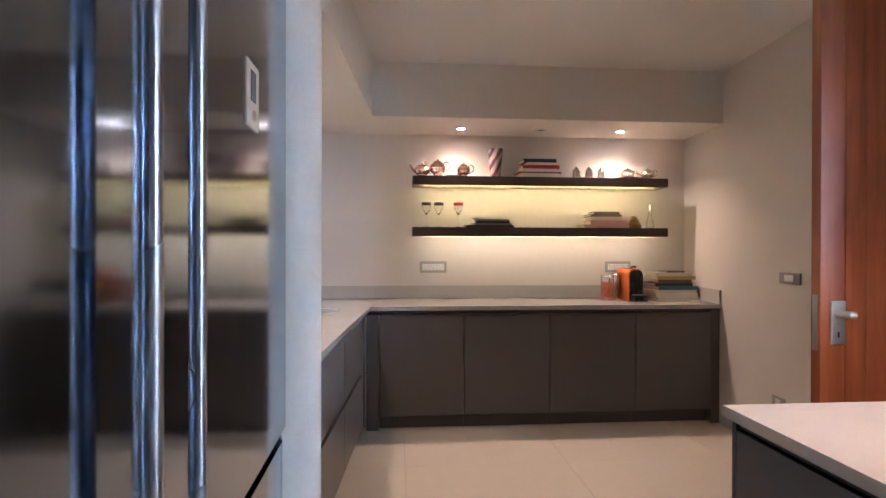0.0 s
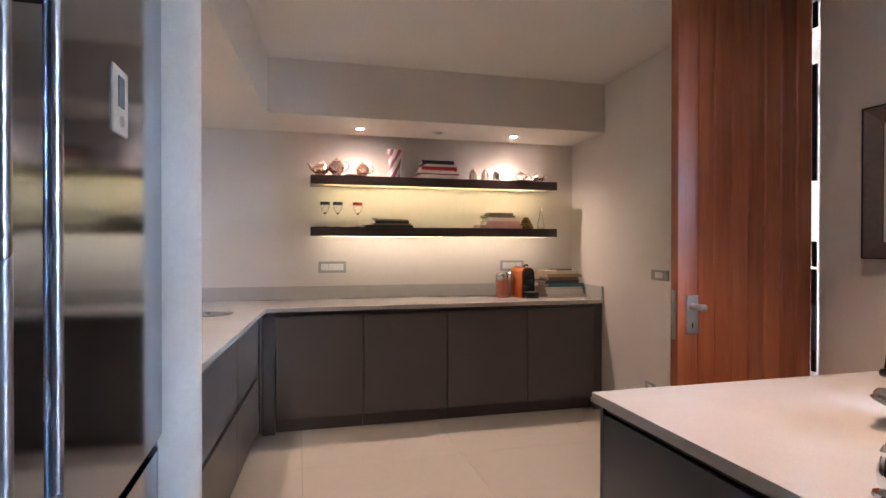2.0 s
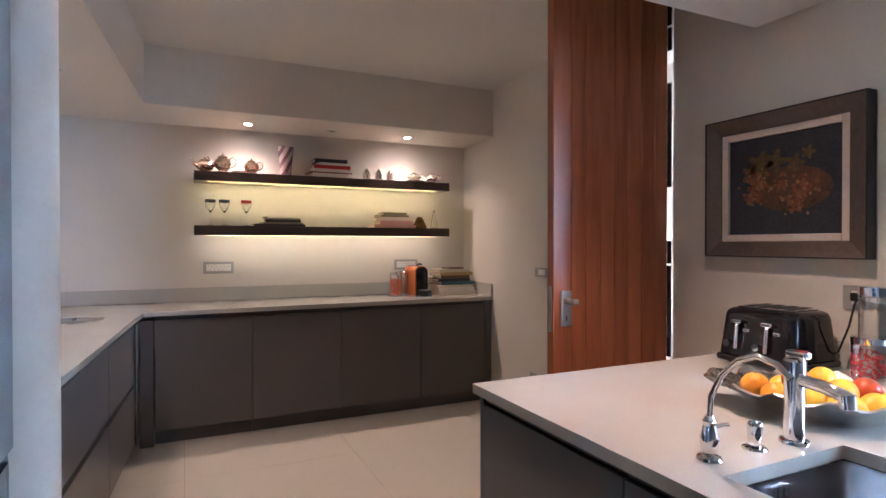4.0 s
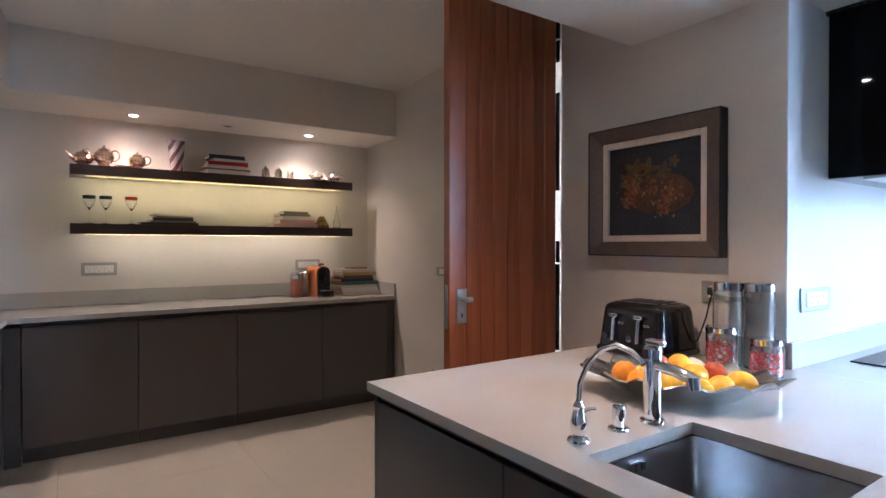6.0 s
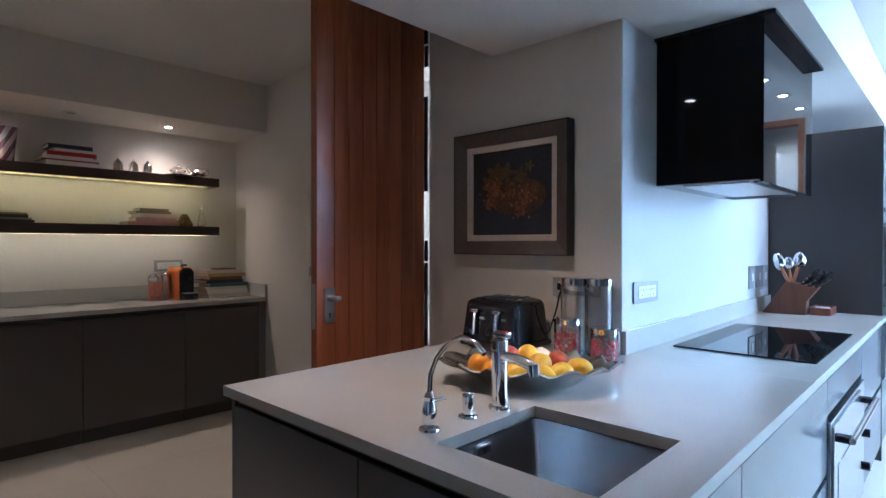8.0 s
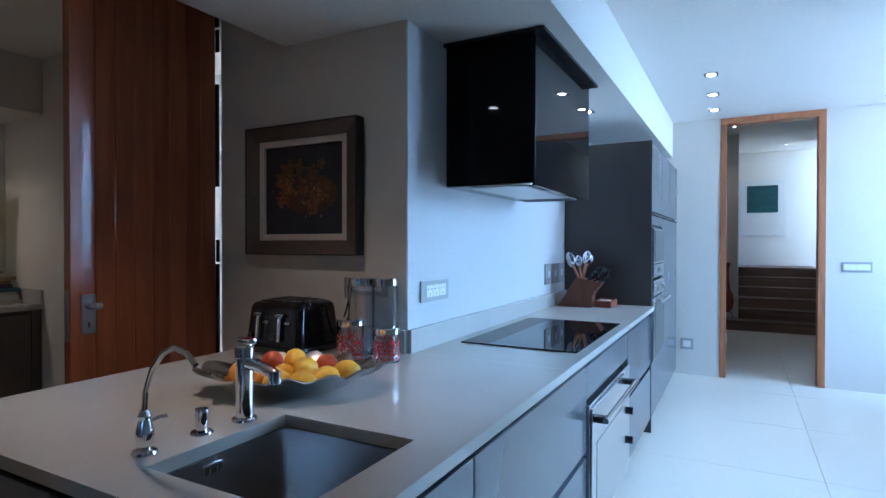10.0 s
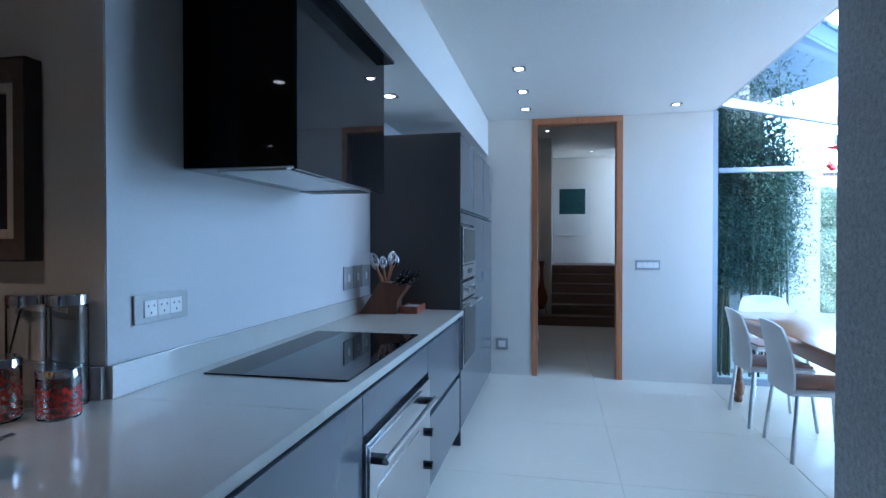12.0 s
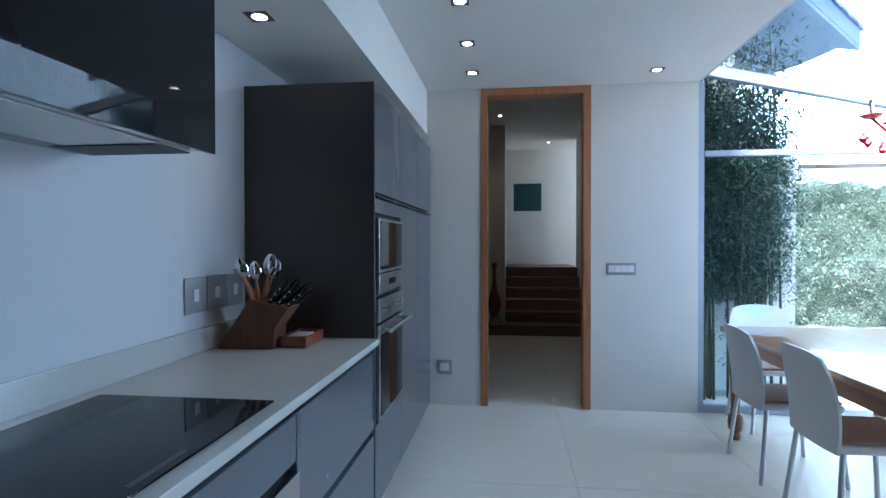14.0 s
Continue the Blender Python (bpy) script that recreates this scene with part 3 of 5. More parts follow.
# wide oven below the hob
ro = thing("wide_oven", (3.332, 0.722, 0.1), "wide stainless oven with bar handle and side knobs under the hob", "oven")
part("body", B(0.001, 0.937, 0.024, 0.55, 0, 0.768), M["black"], ro)
part("drawer_front", B(0.002, 0.936, 0.0, 0.022, 0.60, 0.738, 0.0025), M["front_daylit"], ro, "taupe panel above the oven")
part("grip_rail", B(0.001, 0.937, 0.012, 0.023, 0.742, 0.766, 0.002), M["side"], ro)
part("fascia", B(0.004, 0.934, -0.012, 0.022, 0.012, 0.575, 0.003), M["steel"], ro)
part("door", B(0.012, 0.75, -0.022, -0.0125, 0.03, 0.56, 0.003), M["steel"], ro)
part("window", B(0.09, 0.68, -0.0245, -0.0225, 0.09, 0.40, 0.001), M["steel"], ro, "mirror-finish oven window")
handle = part("handle", T([(0.01, -0.075, 0.52), (0.77, -0.075, 0.52)], 0.012, 16), M["chrome"], ro)
for x in (0.04, 0.74):
    part("bracket", B(x - 0.022, x + 0.022, -0.074, -0.022, 0.505, 0.53, 0.003), M["black"], handle)
for z in (0.33, 0.17):
    part("knob", T([(0.86, -0.012, z), (0.86, -0.045, z)], 0.02, 20), M["black"], ro, "black control knob")

# hob and hood
hob = thing("hob", (3.262, 0.745, 0.9), "black glass induction hob set on the worktop", "hob")
part("glass_top", B(0, 0.908, 0, 0.52, 0.0005, 0.006, 0.002), M["blackglass"], hob)
part("control_strip", B(0.36, 0.54, 0.02, 0.035, 0.0061, 0.0064), M["zone"], hob, "row of touch controls")
hood = thing("cooker_hood", (3.272, 0.925, 1.597), "black glass box cooker hood on the wall", "cooker hood")
W_H, D_H = 0.916, HOBY - 0.927
part("body", B(0.006, W_H - 0.006, 0.012, D_H, 0.012, 0.636), M["black"], hood)
part("side_panel", B(0, 0.006, 0.006, D_H, 0.0, 0.63), M["blackglass"], hood)
part("side_panel", B(W_H - 0.006, W_H, 0.006, D_H, 0.0, 0.63), M["blackglass"], hood)
part("front_panel", B(-0.002, W_H + 0.003, -0.002, 0.011, -0.012, 0.62, 0.001), M["blackglass"], hood)
part("top_trim", B(-0.03, W_H + 0.028, -0.046, D_H, 0.622, 0.637), M["black"], hood)
part("base_plate", B(0.004, W_H - 0.004, 0.014, D_H, -0.004, 0.011), M["steel"], hood, "brushed steel underside")
part("filter", B(0.04, W_H - 0.02, 0.06, D_H - 0.1, -0.009, -0.0045, 0.001), M["satin"], hood, "metal grease filter")
part("slot", B(0.06, 0.3, 0.03, 0.05, -0.007, -0.0045), M["dark"], hood)
part("rear_slot", B(0.75, W_H - 0.02, 0.06, D_H - 0.06, -0.0115, -0.0092), M["dark"], hood)

# fridge
fr = thing("fridge", (-0.185, 0.545, 0), "large stainless french-door fridge with tall bar handles", "fridge", 0)
part("body", B(0, 0.68, 0, 1.005, 0.03, 1.74, 0.004), M["side"], fr)


def bowed(y0, y1, z0, z1, x_mid=0.757, bow=0.005, n=18):
    """A door panel bulging a little towards the room."""
    bm = bmesh.new()
    out = []
    for k in range(n + 1):
        y = y0 + (y1 - y0) * k / n
        u = (y - 0.5) / 0.5
        out.append((x_mid - bow * u * u - (0.012 * max(0, abs(u) - 0.975) / 0.025), y))
    prism(bm, out + [(0.685, y1), (0.685, y0)], z0, z1)
    return bm


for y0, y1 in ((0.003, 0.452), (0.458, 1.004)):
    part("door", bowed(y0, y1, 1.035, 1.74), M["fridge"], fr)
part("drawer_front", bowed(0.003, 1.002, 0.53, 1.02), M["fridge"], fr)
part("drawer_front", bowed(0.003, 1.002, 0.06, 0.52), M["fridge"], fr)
for y in (0.417, 0.499):
    h = part("handle", T([(0.778, y, 1.06), (0.778, y, 1.60)], 0.007, 40), M["handle"], fr)
    for z in (1.08, 1.55):
        part("bracket", B(0.753, 0.776, y - 0.007, y + 0.007, z - 0.016, z + 0.016, 0.002), M["black"], h)
ctl = part("control_panel", B(0.750, 0.7585, 0.716, 0.773, 1.475, 1.556, 0.002), M["plate_cream"], fr, "silver control panel")
part("display", B(0.7586, 0.7595, 0.732, 0.755, 1.508, 1.545), M["plate_blue"], ctl, "blue-grey display")
part("button", T([(0.7586, 0.7435, 1.491), (0.7605, 0.7435, 1.491)], 0.007, 20), M["chrome"], ctl)


# ---- shelves ----
for z in (1.821, 1.414):
    s = thing("floating_shelf", (0.871, 4.955, z), "thick dark wenge floating shelf fixed to the wall", "shelf", 0, "floating shelves")
    part("board", B(0, 2.095, 0, NORTHY - 4.957, 0, 0.072, 0.002), M["shelf"], s)

# ---- wooden pantry door ----
leaf = structure("door_2", B(2.252, 2.345, 2.44, 2.485, 0.012, 2.55, 0.002), M["door"], "tall red-brown boarded timber door, standing open")
xs = [2.347 + k * 0.0829 for k in range(8)]
for a, b in zip(xs, xs[1:]):
    part("board", B(a + 0.001, b - 0.001, 2.443, 2.48, 0.012, 2.55, 0.004, 1), M["door"], leaf)
plate = part("lock_plate", B(2.29, 2.345, 2.434, 2.44, 0.985, 1.14, 0.002), M["satin"], leaf, "satin steel lock plate")
part("lever", T([(2.315, 2.434, 1.095), (2.315, 2.40, 1.095), (2.32, 2.394, 1.095), (2.342, 2.392, 1.094)], 0.0135, 20), M["satin"], plate)
part("keyhole", B(2.314, 2.32, 2.4325, 2.434, 1.01, 1.03), M["dark"], plate)
part("strike", B(2.2495, 2.252, 2.452, 2.475, 0.96, 1.16, 0.001), M["satin"], leaf, "steel lock face plate")
for z in (0.3, 0.95, 1.25, 1.75, 2.28):
    part("hinge", B(2.9318, 2.9345, 2.425, 2.45, z, z + 0.11, 0.003), M["black"], leaf, "dark hinge")


# Dark strips added to block most of the bright gap at the hinge side.
for z0, z1 in ((0.012, 0.72), (0.8, 1.24), (1.62, 2.12), (2.4, 2.55)):
    part("gap_strip", B(2.9225, 2.9312, 2.4215, 2.4425, z0, z1), M["black"], leaf, "added dark strip narrowing the bright door gap")

# ---- downlights ----
def downlight(x, y, z, on=True, square=False):
    d = thing("downlight", (x, y, z), "small recessed downlight with a metal rim, %s" % ("lit" if on else "switched off"), "ceiling light", 0, "downlights")
    if square:
        part("rim", B(-0.047, 0.047, -0.047, 0.047, -0.004, -0.0002, 0.001), M["bezel"], d, "dark square bezel")
        part("lens", L([(0, -0.0055), (0.027, -0.0055), (0.03, -0.0042)], 28), M["lamp_on"], d)
        return d
    bm = bmesh.new()
    lathe(bm, [(0.027, -0.001), (0.03, -0.006), (0.048, -0.004), (0.05, 0.0)], 28)
    part("rim", bm, M["satin"], d)
    part("lens", L([(0, -0.0015), (0.0275, -0.0015)], 28), M["lamp_on"] if on else M["dark"], d)
    return d


for x, y in PANTRY_LAMPS:
    downlight(x, y, PDROP)
downlight(1.89, 4.92, PDROP, False)
for x, y in SIDE_LAMPS:
    downlight(x, y, PDROP)
for x, y in HOB_LAMPS:
    downlight(x, y, DROP, True, True)
for x, y in CEIL_LAMPS:
    downlight(x, y, CEIL, True, True)
for x, y in HALL_LAMPS:
    downlight(x, y, 3.1)


# ---- dining table and chairs ----
tb = thing("dining_table", (5.755, -1.862, 0), "brown wooden dining table with turned legs", "table")
part("tabletop", B(-0.995, 0.995, -0.53, 0.53, 0.725, 0.76, 0.008, 3), M["table"], tb)
for x0, x1, y0, y1 in ((-0.895, 0.895, 0.42, 0.445), (-0.895, 0.895, -0.445, -0.42), (-0.91, -0.885, -0.42, 0.42), (0.885, 0.91, -0.42, 0.42)):
    part("apron", B(x0, x1, y0, y1, 0.62, 0.724, 0.002), M["table"], tb)
LEG = [(0, 0), (0.028, 0), (0.034, 0.02), (0.03, 0.05), (0.045, 0.075), (0.05, 0.12), (0.045, 0.16), (0.028, 0.185), (0.036, 0.2), (0.03, 0.22), (0.034, 0.4), (0.044, 0.52), (0.03, 0.55), (0.045, 0.57), (0.045, 0.6), (0.05, 0.61), (0.05, 0.722), (0, 0.722)]
for x in (-0.925, 0.925):
    for y in (-0.45, 0.45):
        part("leg", L(LEG, 24, (x, y, 0)), M["table"], tb)


def chair():
    c = thing("dining_chair", (0, 0, 0), "white moulded plastic dining chair with aluminium legs", "chair", 0, "chairs round the table")
    bm = bmesh.new()
    nx, nz = 10, 12
    sheets = []
    for off in (0.0, 0.012):
        g = []
        for j in range(nz + 1):
            row = []
            v = j / nz
            half = 0.205 + 0.02 * math.sin(math.pi * v) - 0.02 * max(0, v - 0.8) / 0.2
            for i in range(nx + 1):
                u = -1 + 2 * i / nx
                z = 0.40 + 0.45 * v - 0.03 * (abs(u) ** 3) * v
                y = 0.215 + 0.085 * v * v - 0.04 * u * u * (0.4 + 0.6 * v) + off
                row.append(bm.verts.new((u * half, y, z)))
            g.append(row)
        sheets.append(g)
    a, b = sheets
    for j in range(nz):
        for i in range(nx):
            bm.faces.new((a[j][i], a[j][i + 1], a[j + 1][i + 1], a[j + 1][i]))
            bm.faces.new((b[j][i], b[j + 1][i], b[j + 1][i + 1], b[j][i + 1]))
    for j in range(nz):
        bm.faces.new((a[j][0], a[j + 1][0], b[j + 1][0], b[j][0]))
        bm.faces.new((a[j][nx], b[j][nx], b[j + 1][nx], a[j + 1][nx]))
    for i in range(nx):
        bm.faces.new((a[0][i], b[0][i], b[0][i + 1], a[0][i + 1]))
        bm.faces.new((a[nz][i], a[nz][i + 1], b[nz][i + 1], b[nz][i]))
    part("backrest", bm, M["chair"], c)
    part("seat", B(-0.215, 0.215, -0.22, 0.215, 0.405, 0.445, 0.018, 4), M["chair"], c)
    # The seat's shade is added here as a thin tan layer.
    part("seat_shade_layer", B(-0.20, 0.20, -0.21, 0.20, 0.446, 0.462, 0.008, 3), M["pad"], c, "thin tan layer standing in for shade and reflections on the seat")
    for sx in (-1, 1):
        for sy in (-1, 1):
            part("leg", T([(0.195 * sx, 0.18 * sy, 0.406), (0.232 * sx, 0.222 * sy, 0.0)], 0.0125, 14), M["alu"], c)
    return c


first = chair()
first.location = (6.18, -1.49, 0)
for x, y, rz in ((5.54, -1.53, 0), (7.02, -1.80, -90), (6.2, -2.55, 180), (5.5, -2.55, 180)):
    copy_thing(first, pose(x, y, 0, 0, 0, rz))


# ---- garden ----
def leaves(bm, n, pick, size, hang=0.5):
    for _ in range(n):
        p = pick()
        a, tilt = random.uniform(0, 2 * math.pi), random.uniform(-1.0, 0.4) * hang
        s = size * random.uniform(0.6, 1.3)
        d = Vector((math.cos(a) * math.cos(tilt), math.sin(a) * math.cos(tilt), math.sin(tilt)))
        side = d.cross(Vector((random.uniform(-0.4, 0.4), random.uniform(-0.4, 0.4), 1))).normalized() * s * 0.13
        q = [p, p + d * s * 0.4 + side, p + d * s, p + d * s * 0.4 - side]
        bm.faces.new([bm.verts.new(v) for v in q])
    return bm


bam = thing("bamboo_clump", (7.95, -1.88, -0.12), "dense green bamboo clump growing against the glazing", "bamboo")
heads = []
bm = bmesh.new()
for k in range(95):
    x, y = random.uniform(-0.3, 0.5), random.uniform(-0.33, 0.5)
    h = random.uniform(2.2, 3.4)
    lean = Vector((random.uniform(-0.05, 0.25), random.uniform(-0.22, 0.1), 0))
    pts = [(Vector((x, y, 0)) + lean * (v * v) + Vector((0, 0, h * v))) for v in (0, 0.25, 0.5, 0.75, 1)]
    tube(bm, pts, 0.01, 16, [0.012, 0.011, 0.009, 0.007, 0.003])
    heads.append(pts)
part("culms", bm, M["culm"], bam)["kind"] = "stuff"


def near_culm():
    pts = random.choice(heads)
    v = random.uniform(0.14, 1.0) ** 0.8 * 3.999
    k = int(v)
    p = pts[k].lerp(pts[k + 1], v - k)
    p = p + Vector((random.gauss(0, 0.12), random.gauss(0, 0.11), random.gauss(0, 0.1)))
    while p.z < 0.95 + 0.5 * random.random() ** 3 and random.random() > 0.06:
        p.z += random.uniform(0.3, 1.6)
    p.x = max(p.x, -0.42 + random.uniform(0, 0.1))
    return p


part("foliage", leaves(bmesh.new(), 135000, near_culm, 0.058, 0.9), M["leaf"], bam)["kind"] = "stuff"
gw = structure("garden_wall", B(10.6, 10.85, -3.66, -1.7, -0.12, 2.45), M["render"], "white rendered garden wall behind the bamboo")
hedge = thing("hedge", (13.0, -5.5, -0.12), "tall green garden hedge, leaf colours paled for sun glare", "hedge")
bm = bmesh.new()
NY, NZ = 64, 24
grid = []
for i in range(NY + 1):
    row = []
    for k in range(NZ + 1):
        y, z = -3.9 + 6.8 * i / NY, 2.5 * k / NZ
        bulge = 0.35 * noise.noise(Vector((y * 1.1, z * 1.3, 3))) + 0.15 * noise.noise(Vector((y * 4, z * 4, 9))) + 0.25 * (z / 2.5) ** 2
        row.append(bm.verts.new((0.1 + bulge, y, z + (0.2 * noise.noise(Vector((y * 2, 0, 5))) if k == NZ else 0))))
    grid.append(row)
for i in range(NY):
    for k in range(NZ):
        bm.faces.new((grid[i][k], grid[i + 1][k], grid[i + 1][k + 1], grid[i][k + 1]))
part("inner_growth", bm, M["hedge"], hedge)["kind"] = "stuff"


def hedge_spot():
    i, k = random.randrange(NY), random.random() * NZ
    y, z = -3.9 + 6.8 * (i + random.random()) / NY, 2.5 * k / NZ
    bulge = 0.35 * noise.noise(Vector((y * 1.1, z * 1.3, 3))) + 0.15 * noise.noise(Vector((y * 4, z * 4, 9))) + 0.25 * (z / 2.5) ** 2
    return Vector((0.1 + bulge - abs(random.gauss(0, 0.09)), y, max(0.02, z + random.gauss(0, 0.05))))


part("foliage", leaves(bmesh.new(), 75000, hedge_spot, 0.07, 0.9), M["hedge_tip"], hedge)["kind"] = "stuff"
eave = thing("house_wing", (0, 0, -0.12), "rear wing of the house, its boarded eave tinted blue for skylight", "house")
EAVE = [(9.2, -3.63), (7.55, -2.16), (8.2, -1.72), (10.14, -2.98), (9.6, -3.24), (9.09, -3.34)]
part("wall", B(10.9, 11.1, -3.0, -1.6, 0, 4.2), M["render"], eave)
part("wall", B(8.0, 10.9, -1.9, -1.7, 0, 4.2), M["render"], eave)
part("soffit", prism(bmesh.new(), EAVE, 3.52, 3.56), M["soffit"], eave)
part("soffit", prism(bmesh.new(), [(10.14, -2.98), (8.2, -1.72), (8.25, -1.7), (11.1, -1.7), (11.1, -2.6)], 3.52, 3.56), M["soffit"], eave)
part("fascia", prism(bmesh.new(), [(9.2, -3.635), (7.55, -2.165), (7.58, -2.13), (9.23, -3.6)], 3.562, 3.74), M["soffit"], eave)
for k in range(10):
    u = k / 10
    x, y = 9.22 - 1.65 * u, -3.68 + 1.47 * u
    part("roof_tile", prism(bmesh.new(), [(x, y), (x - 0.16, y + 0.142), (x + 0.3, y + 0.64), (x + 0.46, y + 0.5)], 3.745 + 0.012 * (k % 2), 3.785 + 0.012 * (k % 2)), M["slate"], eave)
# Added glowing sheet that takes the place of bright sky past the garden.
structure("backdrop", B(62, 62.5, -110, 70, -5, 75), glow("sky_glow", (0.72, 0.90, 1.0), 5.0), "glowing sheet standing in for the bright sky beyond the garden")

# ---- more materials ----
M["oak_dark"] = wood("walnut_block", (0.04, 0.013, 0.006), (0.14, 0.05, 0.022), 0.4, "Z", 1.5, 0.0)
M["cherry"] = wood("cherry_box", (0.16, 0.035, 0.015), (0.30, 0.08, 0.035), 0.35, "X", 1.5, 0.3)
M["enamel"] = mat("black_enamel", (0.010, 0.010, 0.012), 0.05, vary=0.0, bump=0, gloss_vary=0.02, spec=0.45)
M["paper"] = mat("book_pages", (0.68, 0.62, 0.50), 0.8, vary=0.08, big=4, fine=220, bump=0.2, stretch=(0.1, 0.1, 3))
M["pewter"] = mat("pewter", (0.66, 0.64, 0.61), 0.24, 1.0, vary=0.12, big=6, fine=60, bump=0.06)
M["silver"] = mat("polished_silver", (0.82, 0.79, 0.74), 0.16, 1.0, vary=0.08, big=20, fine=90, bump=0.2)
M["copper"] = mat("engraved_copper_silver", (0.74, 0.54, 0.43), 0.2, 1.0, vary=0.2, big=25, fine=90, bump=0.5)
M["orange_plastic"] = mat("orange_plastic", (0.75, 0.16, 0.015), 0.25, vary=0.03, bump=0, coat=0.4)
M["orange"] = mat("orange_peel", (0.92, 0.35, 0.012), 0.42, vary=0.08, big=5, fine=60, bump=0.35)
M["lemon"] = mat("lemon_peel", (0.92, 0.50, 0.025), 0.42, vary=0.1, big=5, fine=60, bump=0.3)
M["peach"] = mat("red_peach_skin", (0.62, 0.09, 0.02), 0.5, vary=0.35, big=4, fine=40, bump=0.05)
M["bronze"] = mat("gilded_bronze", (0.22, 0.14, 0.05), 0.4, 0.8, vary=0.3, big=20, fine=80, bump=0.6)
M["canvas"] = mat("dark_oil_canvas", (0.022, 0.024, 0.034), 0.45, vary=0.6, big=3, fine=120, bump=0.3)
M["frame_grey"] = mat("aged_silver_frame", (0.14, 0.108, 0.09), 0.36, 0.3, vary=0.15, big=9, fine=60, bump=0.2)
M["slip"] = mat("cream_slip", (0.68, 0.58, 0.50), 0.7, vary=0.08, big=6, fine=80, bump=0.3)
M["teal"] = mat("teal_print", (0.012, 0.06, 0.062), 0.6, vary=0.3, big=3, fine=20, bump=0.05)
M["mount"] = mat("white_mount", (0.62, 0.60, 0.56), 0.7, vary=0.03, bump=0.02)
M["red_lacquer"] = mat("red_lacquer", (0.55, 0.012, 0.012), 0.2, vary=0.1, bump=0, coat=0.5)
M["bulb"] = glow("candle_bulb", (1.0, 0.85, 0.6), 5)
M["terracotta"] = mat("glazed_brown_vase", (0.20, 0.055, 0.025), 0.25, vary=0.25, big=5, fine=40, bump=0.1)
M["led"] = glow("led_strip", (1.0, 0.85, 0.5), 0.035)
M["plate_grey"] = mat("grey_switch_plate", (0.36, 0.355, 0.345), 0.35, 0.3, vary=0.04, bump=0)
M["beam"] = wood("weathered_beam", (0.12, 0.09, 0.07), (0.25, 0.2, 0.16), 0.7, "Y")


def cloth_cover(name, colour):
    return mat(name, colour, 0.55, vary=0.08, big=6, fine=120, bump=0.1)


COVERS = {"navy": (0.02, 0.03, 0.06), "charcoal": (0.03, 0.03, 0.03), "red": (0.42, 0.02, 0.025), "cream": (0.60, 0.55, 0.45), "white": (0.70, 0.68, 0.64), "teal": (0.04, 0.14, 0.17), "brown": (0.16, 0.08, 0.045), "ochre": (0.42, 0.30, 0.14), "olive": (0.20, 0.19, 0.12), "pink": (0.55, 0.33, 0.27), "maroon": (0.09, 0.02, 0.02)}
COVERS = {k: cloth_cover("cover_" + k, v) for k, v in COVERS.items()}


def island_mat(name, stops, rough=0.45):
    """A tone of its own for each loose piece of a mesh."""
    m, n, l, b = nodes_of(name)
    g = n.new("ShaderNodeNewGeometry")
    r = n.new("ShaderNodeValToRGB")
    r.color_ramp.elements[0].color, r.color_ramp.elements[1].color = (*stops[0], 1), (*stops[-1], 1)
    for k, s in enumerate(stops[1:-1]):
        e = r.color_ramp.elements.new((k + 1) / (len(stops) - 1))
        e.color = (*s, 1)
    l.new(g.outputs["Random Per Island"], r.inputs[0])
    l.new(r.outputs[0], b.inputs["Base Color"])
    b.inputs["Roughness"].default_value = rough
    return m


M["grapes"] = island_mat("painted_grapes", [(0.16, 0.03, 0.01), (0.24, 0.07, 0.018), (0.18, 0.09, 0.03), (0.30, 0.15, 0.06)])
M["painted_leaf"] = mat("painted_leaves", (0.11, 0.07, 0.022), 0.5, vary=0.4, big=18, fine=70, bump=0.3)
M["painted_bowl"] = mat("painted_bowl", (0.10, 0.042, 0.018), 0.5, vary=0.5, big=12, fine=70, bump=0.3)


def coral_mat(name, colour, scale=42):
    """Branching paint on clear glass."""
    m, n, l, b = nodes_of(name)
    co, t, r = n.new("ShaderNodeTexCoord"), n.new("ShaderNodeTexVoronoi"), n.new("ShaderNodeValToRGB")
    t.feature = "DISTANCE_TO_EDGE"
    t.inputs["Scale"].default_value = scale
    l.new(co.outputs["Object"], t.inputs["Vector"])
    l.new(t.outputs["Distance"], r.inputs[0])
    r.color_ramp.elements[0].position, r.color_ramp.elements[1].position = 0.06, 0.085
    r.color_ramp.elements[0].color, r.color_ramp.elements[1].color = (1, 1, 1, 1), (0, 0, 0, 1)
    b.inputs["Base Color"].default_value = (*colour, 1)
    b.inputs["Roughness"].default_value = 0.3
    l.new(r.outputs[0], b.inputs["Alpha"])
    return m


M["coral_red"] = coral_mat("red_coral_paint", (0.60, 0.03, 0.02), 62)
M["coral_orange"] = coral_mat("orange_coral_paint", (0.75, 0.10, 0.01), 58)


